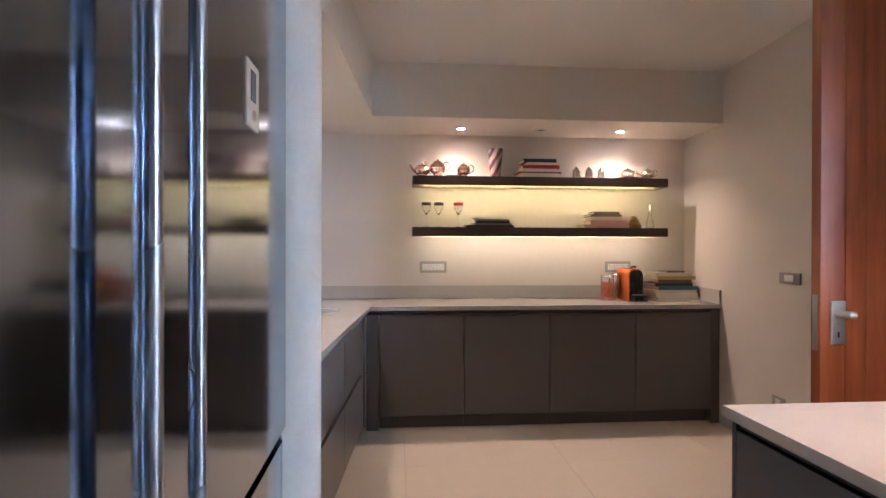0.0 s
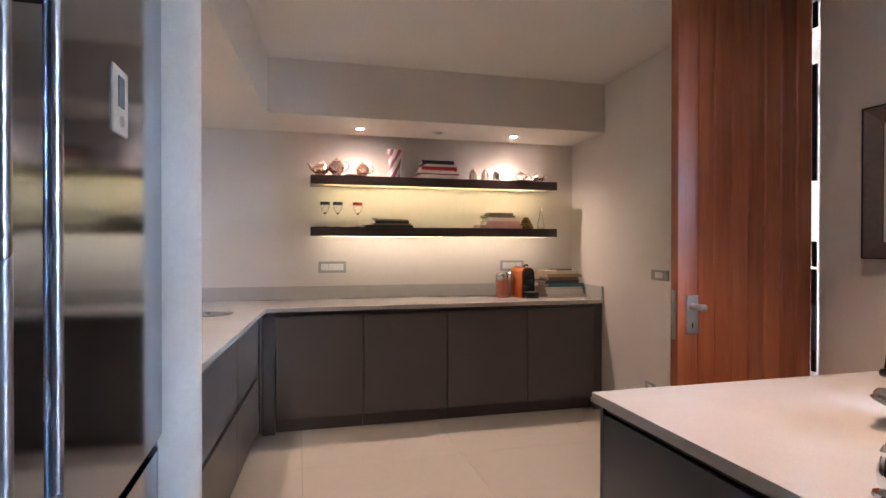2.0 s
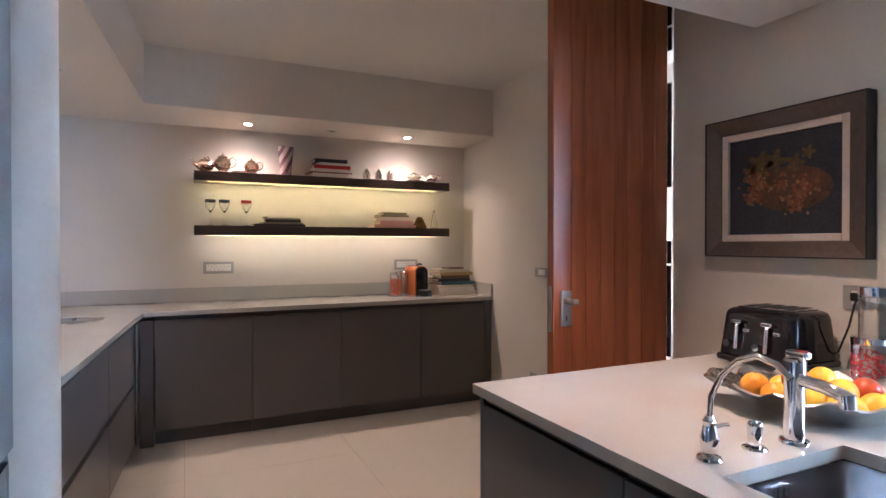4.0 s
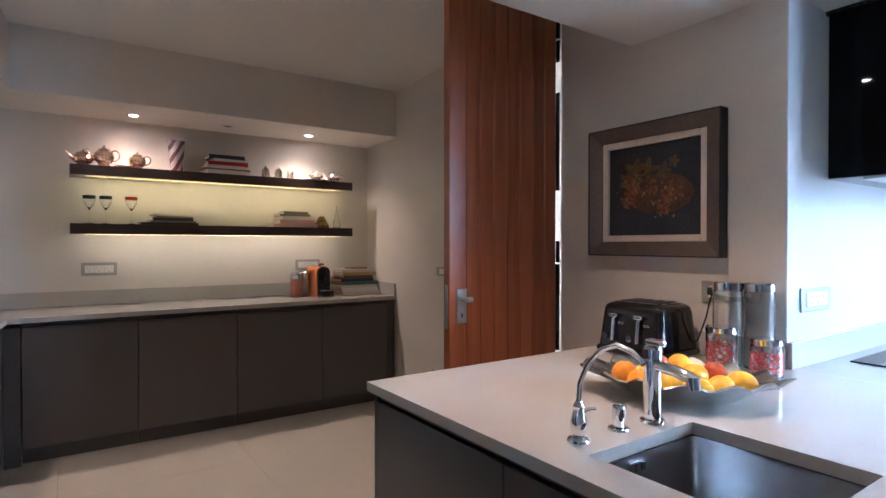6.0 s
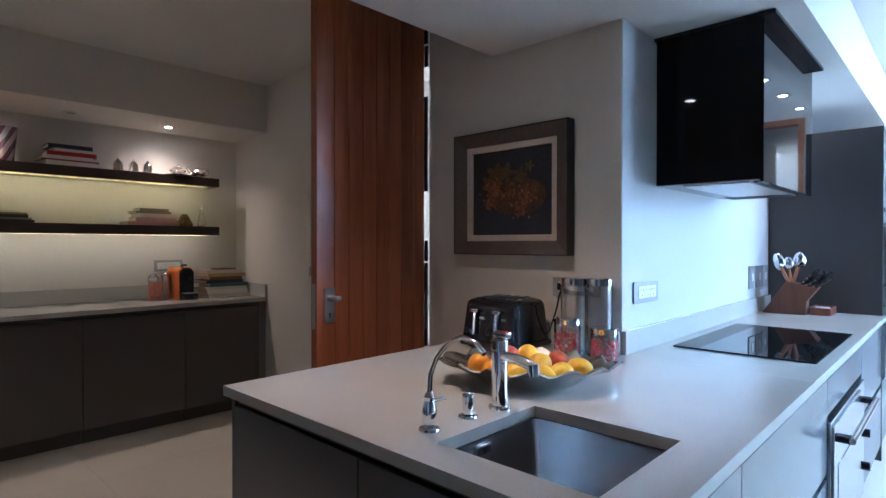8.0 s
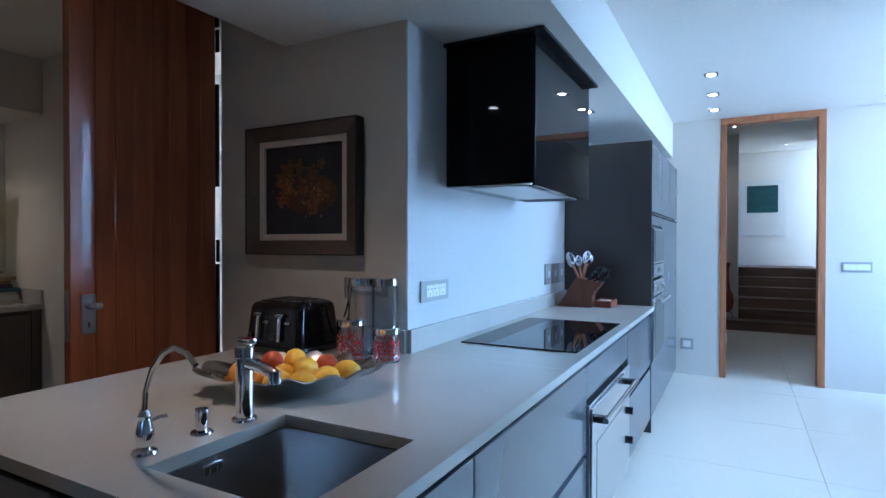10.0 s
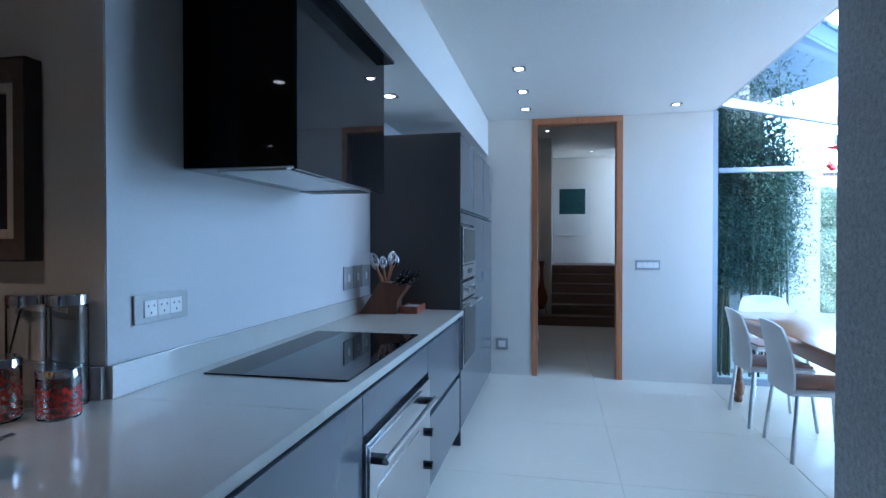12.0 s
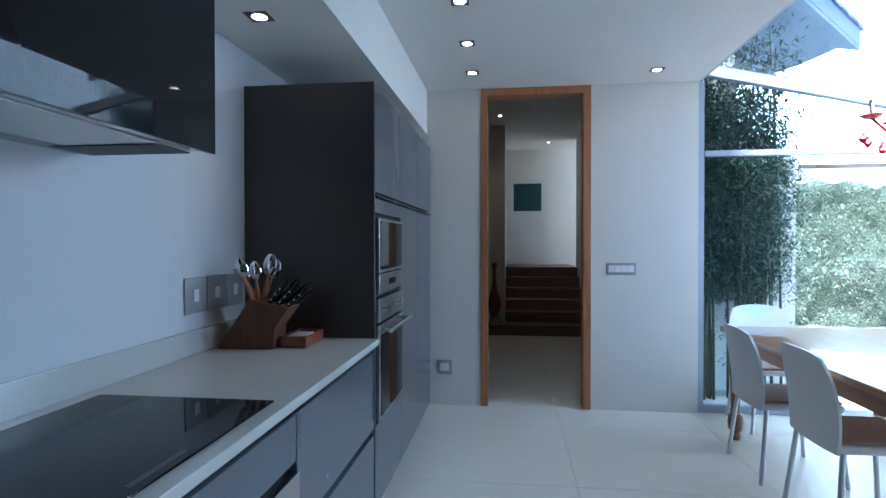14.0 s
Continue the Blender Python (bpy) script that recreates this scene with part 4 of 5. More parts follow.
def stripe_mat(name):
    m, n, l, b = nodes_of(name)
    co, mp, w, r = n.new("ShaderNodeTexCoord"), n.new("ShaderNodeMapping"), n.new("ShaderNodeTexWave"), n.new("ShaderNodeValToRGB")
    mp.inputs["Rotation"].default_value = (0, radians(62), 0)
    l.new(co.outputs["Object"], mp.inputs["Vector"])
    l.new(mp.outputs[0], w.inputs["Vector"])
    w.inputs["Scale"].default_value, w.inputs["Distortion"].default_value = 6, 2.0
    w.bands_direction = "Z"
    l.new(w.outputs["Fac"], r.inputs[0])
    r.color_ramp.interpolation = "CONSTANT"
    r.color_ramp.elements[0].color, r.color_ramp.elements[1].color = (0.62, 0.58, 0.55, 1), (0.40, 0.025, 0.03, 1)
    r.color_ramp.elements[1].position = 0.55
    e = r.color_ramp.elements.new(0.85)
    e.color = (0.16, 0.17, 0.26, 1)
    l.new(r.outputs[0], b.inputs["Base Color"])
    b.inputs["Roughness"].default_value = 0.1
    b.inputs["Transmission Weight"].default_value = 0.35
    return m


M["stripes"] = stripe_mat("striped_glass")


# ---- wall plates ----
def plate(name, loc, rz, w, h, modules, label, rim="plate_grey", holes=False, small=False):
    """A flush plate on a wall; its face looks to its own -y."""
    p = thing(name, loc, label, "socket" if holes else "switch", rz)
    part("cover", B(-w / 2, w / 2, -0.009, -0.001, -h / 2, h / 2, 0.003), M[rim], p)
    for k in range(modules):
        mw = min(w * 0.84 / modules, h * 0.62)
        mh = h * 0.28
        if small:
            mw, mh = w * 0.26, h * 0.17
        x = (k - (modules - 1) / 2) * mw * 1.04
        face = part("module", B(x - mw / 2, x + mw / 2, -0.013, -0.0095, -mh, mh, 0.0015), M["white"], p)
        if holes:
            for dx, dz in ((-0.22, 0.1), (0.22, 0.1), (0, -0.14)):
                part("slot", B(x + (dx - 0.03) * mw, x + (dx + 0.03) * mw, -0.0145, -0.0132, (dz - 0.035) * h, (dz + 0.035) * h), M["dark"], face)
    return p


plate("wall_socket", (1.05, NORTHY, 1.16), 0, 0.225, 0.095, 3, "triple white socket plate on the pantry wall", holes=True)
plate("wall_socket", (2.64, NORTHY, 1.16), 0, 0.225, 0.095, 3, "triple white socket plate on the pantry wall", holes=True)
plate("wall_socket", (3.16, HOBY, 1.139), 0, 0.245, 0.09, 3, "triple white socket in a grey rimmed plate on the hob wall", "plate_grey", True)
plate("wall_socket", (WX, 1.545, 1.157), -90, 0.225, 0.085, 3, "grey framed socket plate behind the jars", holes=True)
plate("wall_switch", (3.134, 3.76, 1.142), -94, 0.2, 0.07, 2, "white double switch on the pantry wall")
plate("wall_socket", (3.138, 3.86, 0.36), -94, 0.13, 0.07, 1, "low white socket on the pantry wall", holes=True)
for x in (4.772, 4.93, 5.085):
    plate("wall_switch", (x, HOBY, 1.13), 0, 0.138, 0.142, 1, "grey square isolator switch with a white rocker", small=True)
plate("wall_switch", (EASTX, -0.766, 1.13), -90, 0.228, 0.095, 4, "wide grey plate with white switches on the hall wall")
plate("wall_socket", (EASTX, 0.645, 0.315), -90, 0.125, 0.115, 1, "low grey and white socket on the hall wall")


# ---- books ----
def book(x, y, z, w, d, h, cover, rz=0.0, label="closed book lying in a stack"):
    b = thing("book", (x, y, z), label, "book", rz, "books")
    bm = box(bmesh.new(), -w / 2, w / 2, -d / 2, d / 2, 0, 0.003)
    box(bm, -w / 2, w / 2, -d / 2, d / 2, h - 0.003, h)
    box(bm, -w / 2, w / 2, -d / 2, -d / 2 + 0.003, 0.003, h - 0.003)
    part("cover", bm, COVERS[cover], b)
    part("pages", B(-w / 2 + 0.005, w / 2 - 0.005, -d / 2 + 0.0032, d / 2 - 0.005, 0.0032, h - 0.0032), M["paper"], b)
    return z + h + 0.0005


def stack(x, y, z, rows, label):
    for w, d, h, cover, dx, rz in rows:
        z = book(x + dx, y, z, w, d, h, cover, rz, label)


S1, S2, CT = 1.894, 1.487, 0.901
z = book(1.90, 5.06, S1, 0.31, 0.2, 0.03, "white", 3, "large white book under a stack on the shelf")
tray = thing("book_stand", (1.90, 5.06, z), "dark red wooden stand between books on the shelf", "stand", 2)
part("top", B(-0.18, 0.175, -0.09, 0.09, 0.0, 0.012, 0.003), M["cherry"], tray)
stack(1.91, 5.06, z + 0.0125, [(0.29, 0.19, 0.024, "white", -0.02, 2), (0.30, 0.18, 0.03, "red", 0.0, -1), (0.25, 0.18, 0.02, "white", 0.01, 3), (0.27, 0.17, 0.03, "navy", -0.01, 0)], "book in the red and dark stack on the upper shelf")
stack(1.49, 5.06, S2, [(0.39, 0.2, 0.017, "charcoal", 0.0, 0), (0.31, 0.19, 0.014, "olive", 0.02, 4), (0.27, 0.19, 0.02, "charcoal", 0.03, -3), (0.25, 0.18, 0.012, "olive", 0.03, 2), (0.22, 0.17, 0.012, "cream", 0.0, 6)], "thin book in the dark stack on the lower shelf")
stack(2.45, 5.06, S2, [(0.38, 0.2, 0.026, "pink", 0.0, 1), (0.30, 0.2, 0.034, "pink", 0.02, -2), (0.29, 0.18, 0.03, "cream", 0.03, 2), (0.26, 0.18, 0.018, "olive", 0.0, 0), (0.21, 0.17, 0.022, "olive", 0.01, -2)], "book in the pale stack on the lower shelf")
stack(2.99, 4.98, CT, [(0.37, 0.25, 0.026, "cream", 0.02, 2), (0.34, 0.24, 0.034, "white", 0.01, -3), (0.36, 0.23, 0.022, "cream", -0.01, 3), (0.33, 0.23, 0.03, "teal", 0.02, 0), (0.32, 0.22, 0.026, "navy", -0.02, 2), (0.27, 0.22, 0.026, "brown", 0.0, -4), (0.33, 0.22, 0.028, "ochre", 0.0, 3), (0.3, 0.21, 0.026, "cream", -0.01, -2), (0.16, 0.12, 0.012, "brown", 0.02, 8)], "worn book in the tall stack on the pantry worktop")


# ---- silver on the upper shelf ----
def pot(name, x, y, z, r, h, material, label, spout=True, handle=True, rz=0.0):
    p = thing(name, (x, y, z), label, "teapot", rz, "table silver")
    part("body", L([(0, 0), (r * 0.6, 0), (r * 0.62, h * 0.05), (r * 0.5, h * 0.1), (r * 0.85, h * 0.25), (r, h * 0.45), (r * 0.9, h * 0.62), (r * 0.55, h * 0.75), (r * 0.58, h * 0.78), (0, h * 0.78)], 28), material, p)
    part("lid", L([(0, h), (r * 0.1, h * 0.97), (r * 0.06, h * 0.92), (r * 0.2, h * 0.88), (r * 0.5, h * 0.8), (r * 0.5, h * 0.785), (0, h * 0.785)], 24), material, p)
    if spout:
        part("spout", T([(-r * 0.8, 0, h * 0.35), (-r * 1.25, 0, h * 0.45), (-r * 1.5, 0, h * 0.7), (-r * 1.65, 0, h * 0.76)], 0.01, 10, [r * 0.2, r * 0.16, r * 0.1, r * 0.09]), material, p)
    if handle:
        part("handle", T([(r * 0.6, 0, h * 0.68), (r * 1.1, 0, h * 0.78), (r * 1.45, 0, h * 0.66), (r * 1.4, 0, h * 0.42), (r * 1.0, 0, h * 0.28), (r * 0.8, 0, h * 0.26)], r * 0.08, 8), material, p)
    return p


pot("teapot", 0.95, 5.07, S1, 0.072, 0.118, M["copper"], "squat engraved copper-toned teapot on the shelf", True, False, 30)
pot("teapot", 1.075, 5.04, S1, 0.066, 0.155, M["copper"], "engraved copper-toned teapot with domed lid on the shelf")
pot("sugar_bowl", 1.285, 5.06, S1, 0.06, 0.13, M["copper"], "small lidded copper-toned sugar bowl on the shelf", False, True)
dish = thing("silver_dish", (1.2, 5.08, S1), "low copper-toned dish beside the sugar bowl", "dish")
part("bowl", L([(0, 0.004), (0.045, 0.006), (0.06, 0.02), (0.062, 0.018), (0.046, 0.0), (0, 0)], 24), M["copper"], dish)
vase = thing("glass_vase", (1.55, 5.07, S1), "tapered glass vase with red and white stripes", "vase")
part("body", L([(0, 0.002), (0.042, 0), (0.05, 0.1), (0.064, 0.235), (0.06, 0.235), (0.046, 0.1), (0.038, 0.012), (0, 0.012)], 32), M["stripes"], vase)
tr = thing("silver_tray", (2.33, 5.05, S1), "thin dark silver tray under three shakers", "tray")
part("plate", B(-0.15, 0.15, -0.07, 0.07, 0, 0.006, 0.003), M["pewter"], tr)
for x in (2.222, 2.33, 2.432):
    s = thing("silver_shaker", (x, 5.05, S1 + 0.0065), "small domed silver shaker on a tray", "shaker", 0, "silver shakers")
    part("body", L([(0, 0), (0.034, 0), (0.034, 0.045), (0.031, 0.062), (0.02, 0.078), (0.008, 0.085), (0.008, 0.094), (0, 0.097)], 24), M["silver"], s)
tr = thing("silver_tray", (2.66, 5.05, S1), "small silver tray under the milk jug", "tray")
part("plate", L([(0, 0.005), (0.1, 0.006), (0.115, 0.01), (0.115, 0.008), (0.1, 0.0), (0, 0)], 32), M["silver"], tr)
pot("sugar_bowl", 2.66, 5.05, S1 + 0.0062, 0.064, 0.09, M["silver"], "round polished silver sugar bowl on a tray", False, False)
pot("teapot", 2.83, 5.05, S1, 0.062, 0.1, M["silver"], "round polished silver teapot with a large handle")

# ---- lower shelf ----
for x, c in ((0.985, "charcoal"), (1.085, "navy"), (1.245, "red")):
    g = thing("wine_glass", (x, 5.05, S2), "stemmed clear wine glass with a painted coloured rim", "glass", 0, "painted wine glasses")
    part("bowl", L([(0, 0.003), (0.034, 0.001), (0.034, 0.003), (0.006, 0.008), (0.004, 0.03), (0.004, 0.1), (0.012, 0.112), (0.03, 0.14), (0.038, 0.17), (0.038, 0.2), (0.0365, 0.2), (0.0365, 0.17), (0.028, 0.142), (0.01, 0.116), (0, 0.114)], 28), M["clear"], g)
    part("rim_band", L([(0.0384, 0.178), (0.0392, 0.18), (0.0392, 0.199), (0.0384, 0.2)], 28), COVERS[c], g, "painted coloured band")
orn = thing("bronze_artichoke", (2.715, 5.05, S2), "gilded bronze artichoke ornament on the shelf", "ornament")
bm = bmesh.new()
for ring in range(5):
    for k in range(9 - ring):
        a = 2 * math.pi * (k + 0.5 * (ring % 2)) / (9 - ring)
        r, z = 0.05 - 0.009 * ring, 0.015 + 0.017 * ring
        c = Vector((r * math.cos(a), r * math.sin(a), z))
        made = bmesh.ops.create_icosphere(bm, subdivisions=1, radius=0.018)["verts"]
        for v in made:
            v.co = c + Vector((v.co.x, v.co.y, v.co.z * 1.1))
part("scales", bm, M["bronze"], orn)
part("core", L([(0, 0), (0.04, 0), (0.052, 0.03), (0.035, 0.08), (0, 0.095)], 20), M["bronze"], orn)
bot = thing("oil_bottle", (2.855, 5.05, S2), "small clear glass oil bottle with a steel pourer", "bottle")
part("body", L([(0, 0.002), (0.028, 0), (0.03, 0.01), (0.03, 0.05), (0.016, 0.095), (0.012, 0.125), (0.012, 0.14), (0.0105, 0.14), (0.0105, 0.12), (0.014, 0.094), (0.027, 0.05), (0.027, 0.008), (0, 0.006)], 24), M["clear"], bot)
part("pourer", L([(0, 0.195), (0.004, 0.195), (0.005, 0.16), (0.0115, 0.15), (0.0115, 0.141), (0, 0.141)], 16), M["chrome"], bot)


# ---- pantry worktop ----
def jar(name, x, y, r, h, label, paint=None, lid=0.018, z0=CT):
    j = thing(name, (x, y, z0), label, "jar", 0, "storage jars")
    part("body", L([(0, 0.004), (r * 0.93, 0.004), (r * 0.95, 0.006), (r * 0.95, h - 0.004), (r * 0.97, h), (r, h - 0.004), (r, 0.004), (r * 0.96, 0), (0, 0)], 32), M["clear"], j)
    if paint:
        part("painted_pattern", L([(r + 0.0006, 0.01), (r + 0.0006, h * 0.78)], 32), M[paint], j, "painted branching coral pattern")
    part("lid", L([(0, h + lid), (r * 0.96, h + lid), (r * 1.03, h + lid - 0.003), (r * 1.03, h + 0.001), (0, h + 0.001)], 32), M["chrome"], j, "chrome screw lid")
    return j


jar("glass_jar", 2.445, 4.93, 0.052, 0.185, "clear jar with orange coral pattern on the pantry worktop", "coral_orange")
jar("glass_jar", 2.545, 5.03, 0.046, 0.19, "clear glass jar behind the coffee machine")
cm = thing("coffee_machine", (2.655, 4.95, CT), "compact orange capsule coffee machine with black front", "coffee machine")


def arch(w, h, y0, y1, r):
    bm = bmesh.new()
    out = [(-w / 2, 0), (w / 2, 0)] + [(w / 2 - r + r * math.cos(a), h - r + r * math.sin(a)) for a in [math.pi / 2 * k / 8 for k in range(9)]] + [(-w / 2 + r - r * math.sin(a), h - r + r * math.cos(a)) for a in [math.pi / 2 * k / 8 for k in range(9)]]
    prism(bm, out, 0, 1)
    for v in bm.verts:
        v.co = Vector((v.co.x, y0 if v.co.z < 0.5 else y1, v.co.y))
    return bm


part("body", arch(0.118, 0.255, -0.08, 0.16, 0.05), M["orange_plastic"], cm)
part("front", arch(0.104, 0.248, -0.1, -0.0805, 0.048), M["black"], cm, "glossy black front")
part("spout", B(-0.02, 0.02, -0.135, -0.101, 0.15, 0.185, 0.006), M["black"], cm)
part("drip_tray", B(-0.052, 0.052, -0.19, -0.101, 0.0, 0.05, 0.008), M["black"], cm)
part("drip_grid", B(-0.045, 0.045, -0.18, -0.108, 0.0505, 0.053, 0.001), M["satin"], cm)
part("lever", T([(0, 0.02, 0.25), (0.0, -0.02, 0.272), (0, -0.07, 0.27)], 0.009, 10), M["black"], cm)
lid = thing("round_steel_lid", (0.225, 4.28, CT), "round polished steel lid set in the side worktop", "bin lid")
part("rim", L([(0.118, 0.0), (0.15, 0.0), (0.152, 0.004), (0.146, 0.007), (0.122, 0.006), (0.118, 0.003)], 40), M["chrome"], lid)
part("disc", L([(0, 0.01), (0.08, 0.009), (0.117, 0.004), (0.117, 0), (0, 0)], 40), M["steel"], lid)
part("knob", L([(0, 0.022), (0.014, 0.02), (0.012, 0.007), (0, 0.0062)], 20), M["chrome"], lid)
for z, l in ((1.820, "upper"), (1.413, "lower")):
    led = thing("led_strip", (1.92, 5.02, z - 0.007), "slim warm light strip under the %s shelf" % l, "strip light", 0, "shelf lights")
    part("diffuser", B(-0.96, 0.96, -0.012, -0.007, 0.0045, 0.0065), M["led"], led)

# ---- peninsula ----
to = thing("toaster", (2.778, 1.795, CT), "glossy black four-slot toaster with chrome levers", "toaster", -90)
part("base", B(-0.152, 0.152, -0.136, 0.132, 0.006, 0.034, 0.012, 3), M["black"], to)
bm = bmesh.new()
prism(bm, [(-0.148, -0.132), (0.148, -0.132), (0.148, 0.128), (-0.148, 0.128)], 0.036, 0.207)
for v in bm.verts:
    if v.co.z > 0.1:
        v.co.x *= 0.9
        v.co.y *= 0.86
bmesh.ops.bevel(bm, geom=[e for e in bm.edges if any(v.co.z > 0.1 for v in e.verts)], offset=0.03, segments=8, profile=0.5, affect="EDGES")
part("body", bm, M["enamel"], to)
part("top_plate", B(-0.102, 0.102, -0.078, 0.078, 0.2072, 0.212, 0.0025), M["chrome"], to, "chrome top plate")
for x in (-0.072, -0.025, 0.025, 0.072):
    part("slot", B(x - 0.0135, x + 0.0135, -0.066, 0.066, 0.2132, 0.215, 0.0008), M["dark"], to)
for x in (-0.062, 0.052):
    lev = part("lever", T([(x, -0.12, 0.16), (x, -0.134, 0.145), (x, -0.142, 0.06)], 0.008, 12), M["chrome"], to)
    part("slider", B(x - 0.02, x + 0.02, -0.142, -0.12, 0.153, 0.167, 0.004), M["chrome"], lev)
    part("knob", T([(x - 0.038, -0.126, 0.075), (x - 0.038, -0.143, 0.075)], 0.013, 20), M["chrome"], to)
    part("button_row", B(x + 0.018, x + 0.045, -0.129, -0.115, 0.125, 0.135, 0.002), M["pewter"], to)
for x in (-0.11, 0.11):
    for y in (-0.1, 0.1):
        part("foot", L([(0, 0), (0.012, 0), (0.012, 0.0058), (0, 0.0058)], 12, (x, y, 0)), M["black"], to)
bm = T([(2.86, 1.66, 0.95), (2.87, 1.635, 0.97), (2.885, 1.61, 1.06), (2.905, 1.605, 1.13), (2.918, 1.603, 1.155)], 0.0035, 8)
box(bm, 2.905, 2.921, 1.585, 1.62, 1.145, 1.175, 0.004)
bmesh.ops.transform(bm, matrix=pose(2.778, 1.795, CT, 0, 0, -90).inverted(), verts=bm.verts)
part("power_cord", bm, M["black"], to)

jar("tall_glass_jar", 2.845, 1.505, 0.05, 0.275, "tall clear glass jar with a chrome lid", None, 0.03)
jar("tall_glass_jar", 2.872, 1.405, 0.05, 0.275, "tall clear glass jar with a chrome lid", None, 0.03)
jar("glass_jar", 2.725, 1.462, 0.05, 0.135, "short jar with red coral pattern and chrome lid", "coral_red", 0.022)
jar("glass_jar", 2.78, 1.337, 0.05, 0.105, "short jar with red coral pattern and chrome lid", "coral_red", 0.022)

PX0, PY0, PROT = 2.315, 1.362, -57
pl = thing("fruit_platter", (PX0, PY0, CT), "scalloped pewter platter holding fruit", "platter", PROT)
bm = bmesh.new()
rings = []
for r, z, wave in ((0.0, 0.008, 0), (0.55, 0.008, 0), (0.68, 0.02, 0.0), (0.82, 0.05, 0.01), (1.0, 0.07, 0.05), (1.025, 0.066, 0.05), (0.83, 0.044, 0.01), (0.66, 0.012, 0), (0.55, 0.0, 0), (0.0, 0.0, 0)):
    if r == 0:
        rings.append([bm.verts.new((0, 0, z))])
        continue
    row = []
    for k in range(72):
        a = 2 * math.pi * k / 72
        q = r * (1 + wave * math.cos(13 * a)) * (1 + 0.12 * max(0, abs(math.cos(a)) - 0.9) / 0.1 * (r > 0.9))
        row.append(bm.verts.new((0.245 * q * math.cos(a), 0.185 * q * math.sin(a), z + 0.2 * wave * math.cos(13 * a + 0.6))))
    rings.append(row)
for a, b in zip(rings, rings[1:]):
    for k in range(72):
        j = (k + 1) % 72
        if len(a) == 1:
            bm.faces.new((a[0], b[k], b[j]))
        elif len(b) == 1:
            bm.faces.new((a[k], a[j], b[0]))
        else:
            bm.faces.new((a[k], a[j], b[j], b[k]))
part("dish", bm, M["pewter"], pl)


def fruit(kind, u, v, z, r):
    m = pose(PX0, PY0, CT, 0, 0, PROT) @ Vector((u, v, z))
    names = {"orange": ("ripe orange in the pewter platter", M["orange"]), "lemon": ("yellow lemon in the pewter platter", M["lemon"]), "peach": ("red peach in the pewter platter", M["peach"])}
    f = thing(kind, m, names[kind][0], "fruit", random.uniform(0, 180), "fruit in the platter")
    bm = bmesh.new()
    bmesh.ops.create_uvsphere(bm, u_segments=28, v_segments=18, radius=r)
    for w in bm.verts:
        n = w.co.normalized()
        if kind == "lemon":
            w.co.x *= 1.18 + 0.16 * abs(n.x) ** 6
        elif kind == "orange":
            w.co.z *= 0.95
        w.co *= 1 + 0.02 * noise.noise(n * 2 + Vector((u * 40, v * 40, 0)))
    part("skin", bm, names[kind][1], f)
    stem = T([(0, 0, r * 0.88), (0, 0, r * 0.97)], 0.004, 8)
    part("stem", stem, M["culm"], f)


for kind, u, v, z, r in (("orange", -0.155, 0.015, 0.05, 0.037), ("orange", -0.105, -0.062, 0.046, 0.036), ("lemon", -0.085, 0.05, 0.046, 0.035), ("lemon", -0.03, -0.075, 0.044, 0.033), ("lemon", 0.045, -0.085, 0.044, 0.032), ("lemon", -0.035, -0.01, 0.046, 0.036), ("lemon", 0.03, 0.07, 0.044, 0.034), ("lemon", 0.105, -0.045, 0.044, 0.034), ("peach", 0.095, 0.045, 0.06, 0.036), ("lemon", 0.16, 0.01, 0.05, 0.033), ("lemon", 0.04, -0.01, 0.062, 0.036), ("peach", -0.06, 0.0, 0.082, 0.034), ("lemon", 0.0, 0.04, 0.08, 0.034)):
    fruit(kind, u, v, z, r)

tap = thing("kitchen_tap", (2.04, 1.262, CT), "chrome single-lever kitchen mixer tap behind the sink", "tap", -8)
part("base_ring", L([(0, 0), (0.031, 0), (0.03, 0.006), (0.026, 0.008), (0, 0.008)], 28), M["chrome"], tap)
part("column", L([(0, 0.0085), (0.0215, 0.0085), (0.0215, 0.155), (0.023, 0.158), (0.023, 0.182), (0.019, 0.188), (0, 0.189)], 32), M["chrome"], tap)
part("spout", T([(0, -0.014, 0.142), (0, -0.07, 0.14), (0, -0.112, 0.132), (0, -0.126, 0.126)], 0.014, 18), M["chrome"], tap)
part("nozzle", T([(0, -0.118, 0.136), (0, -0.121, 0.108)], 0.016, 18), M["chrome"], tap)
lev = part("lever", B(-0.012, 0.012, -0.035, 0.016, 0.19, 0.206, 0.005), M["chrome"], tap)
part("mark", B(-0.007, 0.007, -0.03, -0.012, 0.2062, 0.2075, 0.0004), M["red_lacquer"], lev, "red temperature mark")
ft = thing("filter_tap", (1.785, 1.275, CT), "slim chrome gooseneck filter tap beside the sink", "tap", -4)
part("base_ring", L([(0, 0), (0.026, 0), (0.024, 0.005), (0.016, 0.009), (0, 0.009)], 24), M["chrome"], ft)
part("body", L([(0, 0.009), (0.013, 0.009), (0.018, 0.025), (0.019, 0.045), (0.012, 0.07), (0.014, 0.078), (0.008, 0.09), (0, 0.09)], 24), M["chrome"], ft)
part("neck", T([(0, 0, 0.085), (0.0, -0.004, 0.13), (0, -0.03, 0.18), (0, -0.07, 0.218), (0, -0.11, 0.233), (0, -0.15, 0.225), (0, -0.178, 0.205)], 0.006, 12), M["chrome"], ft)
part("lever", T([(0.0, 0, 0.062), (0.03, -0.005, 0.068), (0.045, -0.006, 0.066)], 0.0045, 10), M["chrome"], ft)
ab = thing("waste_button", (1.925, 1.275, CT), "short chrome push button beside the tap", "button")
